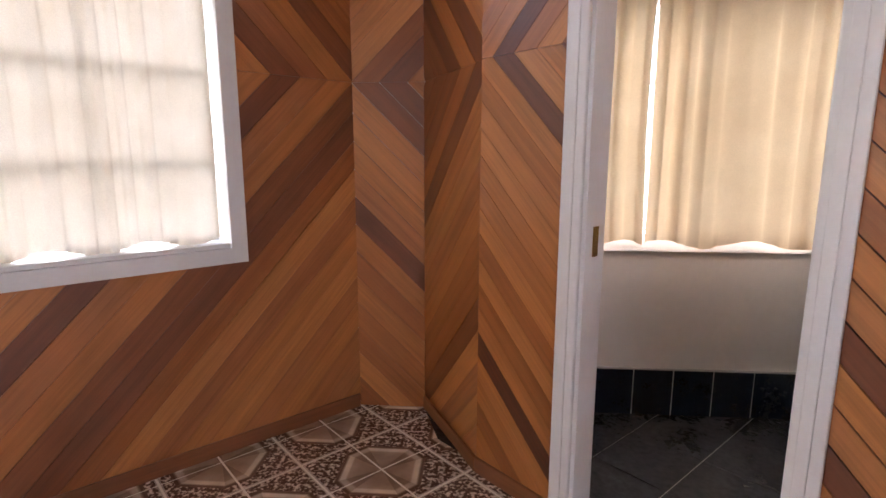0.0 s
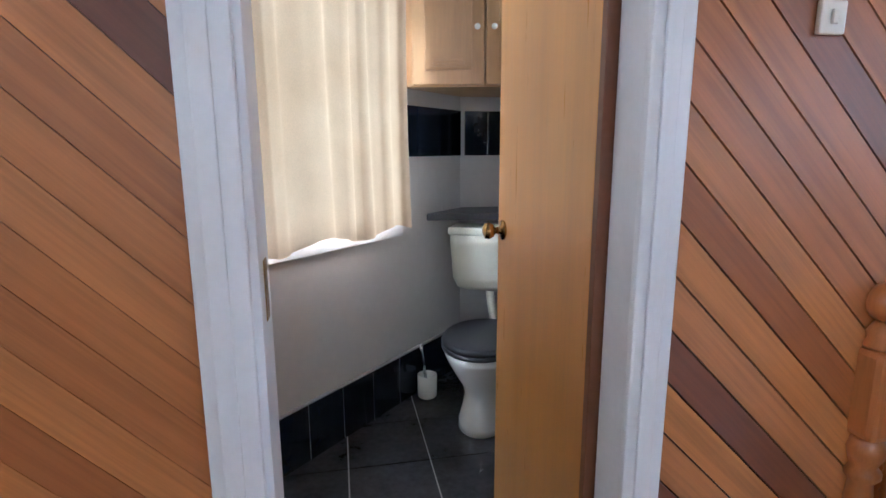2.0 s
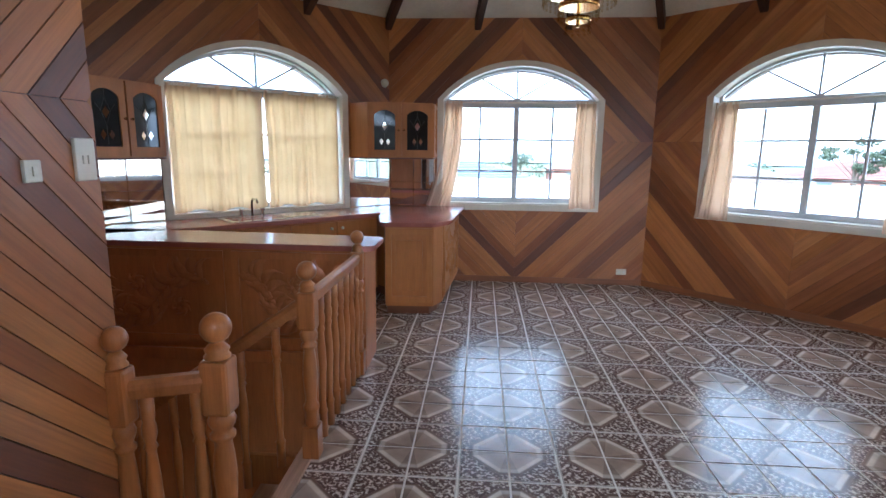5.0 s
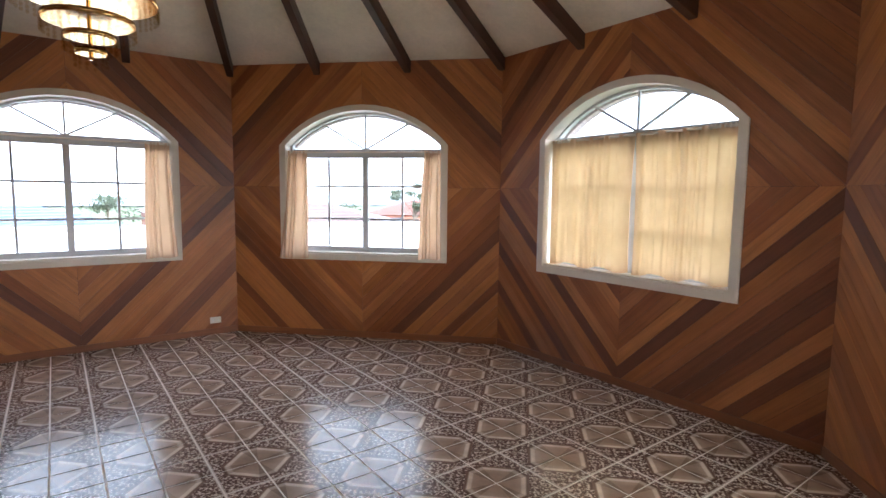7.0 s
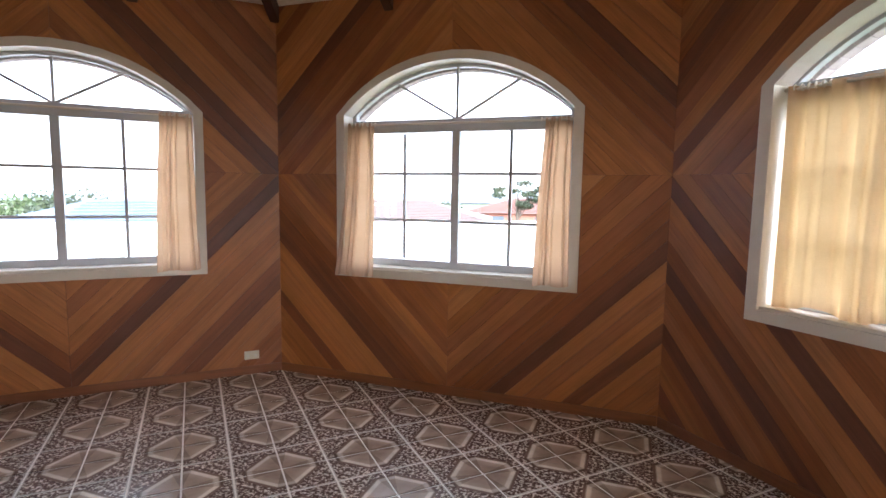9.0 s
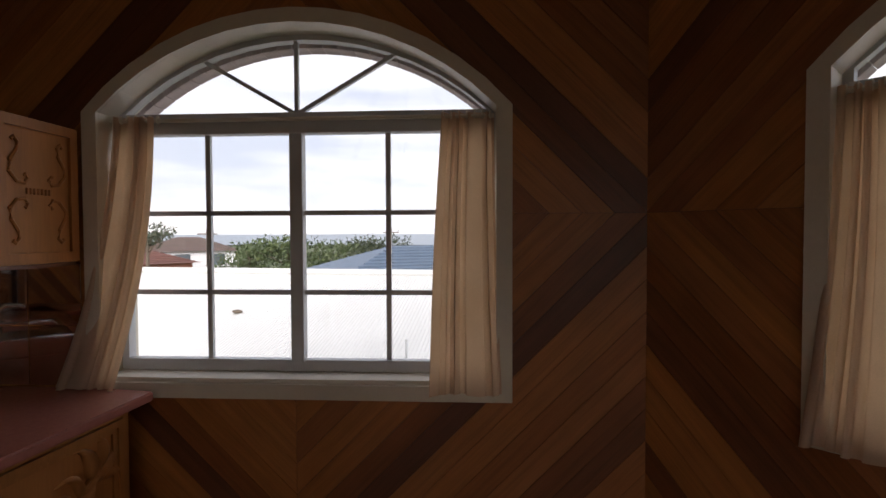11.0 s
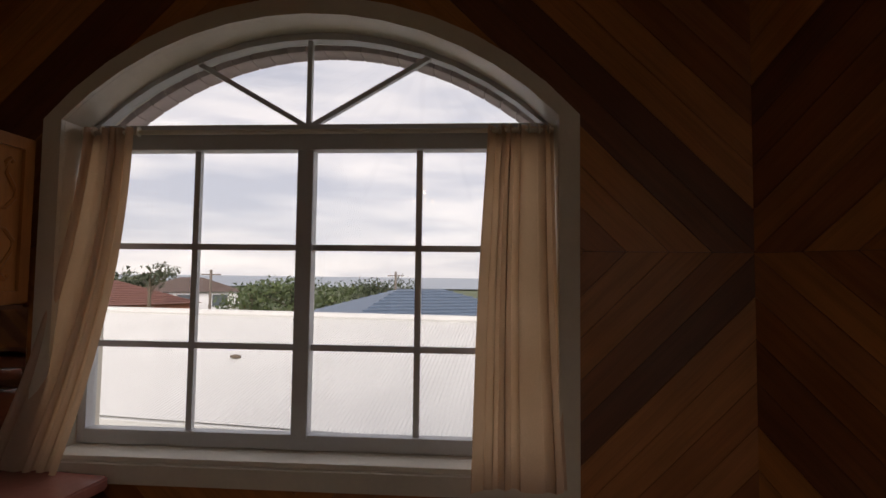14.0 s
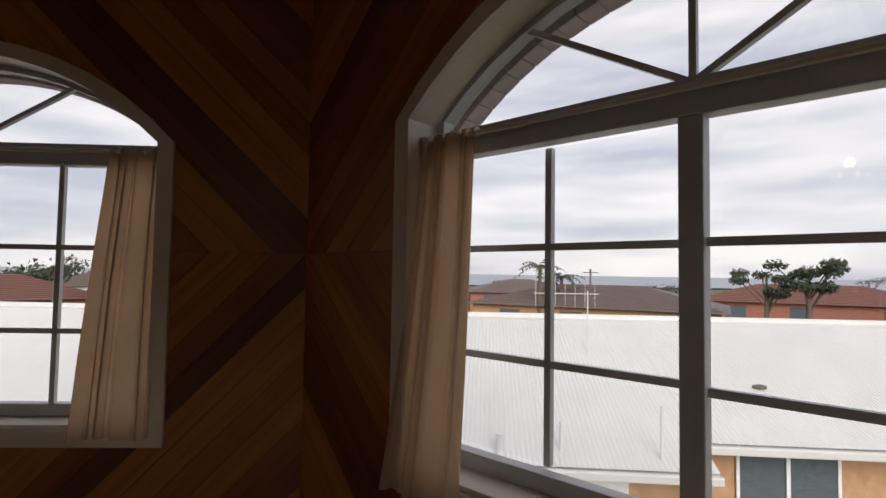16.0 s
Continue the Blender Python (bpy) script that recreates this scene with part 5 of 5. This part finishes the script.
roof_pipe(-1.5, 9.5, 0.9, 0.022, "thin grey conduit standing on the white roof")
roof_pipe(4.3, 9.45, 0.75, 0.022, "thin grey conduit standing on the white roof")
roof_pipe(2.0, 9.4, 0.3, 0.06, "short grey vent pipe on the white roof")
roof_pipe(2.9, 9.55, 0.42, 0.03, "short grey vent pipe on the white roof")
ant = thing("antenna", NB @ Matrix.Translation((3.85, 12.6, EEZ + slope * (12.6 - EY - 0.2))), "thin television antenna on the white roof", "antenna")
part("mast", tube([(0, 0, -0.05), (0, 0, 1.25)], 0.012, 8), M_FRAME, ant)
part("boom", tube([(-1.1, 0, 1.18), (0.25, 0.1, 1.18)], 0.008, 8), M_FRAME, ant)
for i in range(7):
    x = -1.05 + i * 0.2
    part("element", tube([(x, 0.02, 1.18 - 0.28), (x, 0.02, 1.18 + 0.42 - 0.03 * i)], 0.0045, 6), M_FRAME, ant)
for i, (x, y) in enumerate(((-6.0, 12.0), (6.6, 11.4))):
    z = EEZ + slope * (y - EY - 0.2)
    bm = bmesh.new()
    bmesh.ops.create_icosphere(bm, subdivisions=1, radius=1.0, matrix=Matrix.Translation((x, y, z + 0.04)) @ Matrix.Diagonal((0.14, 0.08, 0.05, 1)))
    solo("roof_debris", bm, M_BARK, "small dark clump of debris on the white roof", "debris", NB)


def house(az, dist, w, d, eave, ridge, roof, wallm, lab, turn=0.0):
    """A hip-roofed house at a bearing and distance from the room."""
    a = radians(az)
    h = thing("house", pose(dist * math.cos(a), dist * math.sin(a), GZ, 0, 0, az + 90 + turn), lab, "house", "houses beyond the roof")
    e, r = eave - GZ, ridge - GZ
    part("wall", box(-w / 2, w / 2, -d / 2, d / 2, 0, e), wallm, h)
    bm = bmesh.new()
    ov = 0.5
    lo = [bm.verts.new((x, y, e - 0.1)) for x, y in ((-w / 2 - ov, -d / 2 - ov), (w / 2 + ov, -d / 2 - ov), (w / 2 + ov, d / 2 + ov), (-w / 2 - ov, d / 2 + ov))]
    k = max(0.3, w / 2 - d / 2)
    t = [bm.verts.new((-k, 0, r)), bm.verts.new((k, 0, r))]
    bm.faces.new((lo[0], lo[1], t[1], t[0]))
    bm.faces.new((lo[1], lo[2], t[1]))
    bm.faces.new((lo[2], lo[3], t[0], t[1]))
    bm.faces.new((lo[3], lo[0], t[0]))
    bm.faces.new(lo[::-1])
    ro = part("roof", bm, roof, h)
    n = 14
    for sgn in (-1, 1):
        for i in range(1, n):
            f = i / n
            y = sgn * (d / 2 + ov) * (1 - f)
            z = e - 0.1 + (r - e + 0.1) * f
            hw = (w / 2 + ov) * (1 - f) + k * f
            part("tile_course", box(-hw, hw, y - 0.03, y + 0.03, z, z + 0.05), roof, ro)
    for x in (-w * 0.3, w * 0.05, w * 0.32):
        for sgn in (-1, 1):
            part("window", box(x - 0.7, x + 0.7, sgn * (d / 2 + 0.02) - 0.015, sgn * (d / 2 + 0.02) + 0.015, e - 1.5, e - 0.4), M_PANEW, h)


house(-40.5, 28, 11.5, 9, -0.65, 0.98, M_ROOFB, M_BRICK, "house with a blue tiled hip roof", 25)
house(-57.5, 58, 11, 9, -0.1, 1.1, M_ROOFD, M_BRICKR, "house with a brown tiled hip roof", 10)
house(-66, 40, 15, 9, -0.3, 0.95, M_ROOFD, M_BRICK, "low house with a dark tiled roof", -10)
house(-8, 52, 15, 9, -0.7, 1.0, M_ROOFR, M_BRICKR, "red brick house with a red tiled roof", 15)
house(-83, 55, 16, 9, -0.2, 1.1, M_ROOFR, M_BRICKR, "red brick house with a brown-red roof", 5)
house(-17, 62, 9, 7, 0.0, 1.3, M_ROOFD, M_TRIM, "small pale house among trees", 0)
house(-97, 60, 15, 9, -0.3, 1.0, M_ROOFD, M_BRICKR, "house with a dark tiled roof", 0)
house(-113, 70, 15, 9, -0.3, 0.9, M_ROOFR, M_BRICK, "house with a red tiled roof", 0)
house(8, 48, 14, 9, -0.8, 0.8, M_ROOFD, M_BRICK, "house with a dark tiled roof", 0)


def leaves(bm, c, r, n, size, rnd, flat=0.7):
    for _ in range(n):
        d = Vector((rnd.gauss(0, 1), rnd.gauss(0, 1), rnd.gauss(0, 1) * flat))
        d = d.normalized() * r * rnd.random() ** 0.4
        d.z *= flat
        p = Vector(c) + d
        a, b = Vector((rnd.gauss(0, 1), rnd.gauss(0, 1), rnd.gauss(0, 1))).normalized(), Vector((rnd.gauss(0, 1), rnd.gauss(0, 1), rnd.gauss(0, 1))).normalized()
        s = size * rnd.uniform(0.6, 1.4)
        bm.faces.new((bm.verts.new(p + a * s), bm.verts.new(p + b * s), bm.verts.new(p - a * s * 0.7 - b * s * 0.5)))


def tree(az, dist, top, spread, seed, lab, mat_=None, open_=False, n=1500):
    rnd = random.Random(seed)
    a = radians(az)
    H = top - GZ
    t = thing("tree", pose(dist * math.cos(a), dist * math.sin(a), GZ), lab, "tree", "trees among the houses")
    tr = bmesh.new()
    rr = 0.035 * H
    prof = [(rr, 0), (rr * 0.8, H * 0.3), (rr * 0.55, H * 0.6), (rr * 0.2, H * 0.85)]
    lathe(prof, 8, tr)
    cr = bmesh.new()
    k = 9 if open_ else 13
    for i in range(k):
        an = rnd.uniform(0, 6.28)
        rad = spread * rnd.uniform(0.15, 0.85)
        z = H * (rnd.uniform(0.68, 0.93) if open_ else rnd.uniform(0.4, 0.9))
        c = (rad * math.cos(an), rad * math.sin(an), z)
        tube([(0, 0, z * 0.7), (c[0] * 0.5, c[1] * 0.5, z * 0.85), c], rr * 0.16, 5, tr)
        leaves(cr, c, spread * (0.3 if open_ else 0.45), n // k, spread * 0.05, rnd, 0.6)
    part("trunk", tr, M_BARK, t)
    part("crown", cr, mat_ or M_LEAF, t)


tree(-27, 40, 1.35, 3.2, 1, "broad leafy green tree among houses")
tree(-31, 42, 1.15, 3.0, 2, "broad leafy green tree among houses")
tree(-23, 44, 1.1, 3.2, 3, "broad leafy green tree among houses")
tree(-14, 46, 2.6, 2.2, 4, "tall open gum tree above the roofs", M_LEAFD, True, 900)
tree(-2, 50, 1.2, 5.0, 5, "broad dark green tree among houses", M_LEAFD)
tree(6, 52, 1.2, 6.0, 6, "broad dark green tree among houses", M_LEAFD)
tree(-49, 60, 1.5, 2.6, 7, "small round tree behind the roofs", M_LEAFD)
tree(-58, 58, 0.9, 3.0, 8, "small leafy tree behind the roofs")
tree(-83.5, 34, 2.9, 1.9, 9, "tall dark open pine above the roofs", M_LEAFD, True, 2600)
tree(-80.5, 34, 2.5, 1.6, 10, "tall dark open pine above the roofs", M_LEAFD, True, 2600)
tree(-87, 60, 2.2, 1.2, 11, "slender dark pine above the roofs", M_LEAFD)
tree(-92, 45, 0.9, 3.5, 12, "broad leafy tree among houses")
tree(-100, 48, 1.0, 4.0, 13, "broad leafy tree among houses")
tree(-71, 55, 0.9, 3.0, 14, "small leafy tree behind the roofs", M_LEAFD)
tree(-35, 75, 1.0, 5.0, 15, "distant leafy tree beyond the houses", M_LEAFD)
tree(-12, 75, 1.3, 7.0, 16, "distant leafy tree beyond the houses", M_LEAFD)


def palm(az, dist, top, seed):
    rnd = random.Random(seed)
    a = radians(az)
    H = top - GZ
    t = thing("palm_tree", pose(dist * math.cos(a), dist * math.sin(a), GZ), "slender palm with drooping fronds above the roofs", "palm tree", "palms")
    part("trunk", tube([(0, 0, 0), (0.05, 0, H * 0.5), (0, 0, H - 0.2)], 0.11, 8), M_BARK, t)
    for i in range(13):
        an = 2 * math.pi * i / 13 + rnd.uniform(-0.2, 0.2)
        L, lift = rnd.uniform(1.1, 1.6), rnd.uniform(0.35, 1.5)
        bm = bmesh.new()
        pts = []
        for k in range(7):
            f = k / 6
            pts.append(Vector((math.cos(an) * L * f, math.sin(an) * L * f, H - 0.2 + lift * f - 1.0 * f * f)))
        tube(pts, 0.012, 4, bm)
        side = Vector((-math.sin(an), math.cos(an), 0))
        for k in range(1, 7):
            for s in (-1, 1):
                p = pts[k]
                q = p + side * s * 0.30 + Vector((math.cos(an) * 0.12, math.sin(an) * 0.12, -0.14))
                bm.faces.new((bm.verts.new(p), bm.verts.new(p + Vector((0, 0, 0.03)) + (pts[k - 1] - p) * 0.7), bm.verts.new(q)))
        part("frond", bm, M_LEAFD, t)


palm(-60.5, 36, 2.25, 1)
palm(-62.5, 38, 1.6, 2)


def power_pole(az, dist, top):
    a = radians(az)
    t = thing("power_pole", pose(dist * math.cos(a), dist * math.sin(a), GZ, 0, 0, az), "weathered timber power pole with a crossarm", "power pole", "power poles")
    part("post", tube([(0, 0, 0), (0, 0, top - GZ)], 0.11, 8), M_POLE, t)
    part("crossarm", box(-0.06, 0.06, -0.8, 0.8, top - GZ - 0.45, top - GZ - 0.35), M_POLE, t)


power_pole(-19, 50, 2.0)
power_pole(-37, 55, 2.1)
power_pole(-8.5, 60, 2.0)
power_pole(-64.5, 60, 2.3)

# ---- boarding, plank by plank ----
for job in PLANKS:
    boards(*job)

# ---- floor tiles ----
GAP = 0.0052      # half a joint
rest = bmesh.new()
quad = {}
count = 0
for i in range(-16, 17):
    for j in range(-18, 17):
        u, v = TU + TILE * i, TV + TILE * j
        full = [(u + GAP, v + GAP), (u + TILE - GAP, v + GAP), (u + TILE - GAP, v + TILE - GAP), (u + GAP, v + TILE - GAP)]
        for reg in REGIONS:
            p = full
            for a, b in zip(reg, reg[1:] + reg[:1]):
                nx, ny = b[1] - a[1], a[0] - b[0]
                p = clip(p, nx, ny, nx * a[0] + ny * a[1]) if p else p
            if not p or area(p) < 2e-4:
                continue
            x, y = (u + v) * Q, (v - u) * Q
            whole = area(p) > 0.99 * area(full)
            if whole and -3.1 < x < 2.2 and -3.5 < y < 1.6 and count < 300:
                if not quad:
                    h = TILE / 2 - GAP
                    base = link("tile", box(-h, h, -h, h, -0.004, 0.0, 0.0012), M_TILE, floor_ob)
                    quad["me"] = base.data
                    ob = base
                else:
                    ob = new("tile", quad["me"])
                    ob.parent = floor_ob
                ob.matrix_local = Matrix.Translation((u + TILE / 2, v + TILE / 2, 0))
                count += 1
            else:
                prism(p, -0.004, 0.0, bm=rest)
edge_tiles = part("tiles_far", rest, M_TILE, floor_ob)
tagged(edge_tiles, kind="stuff")
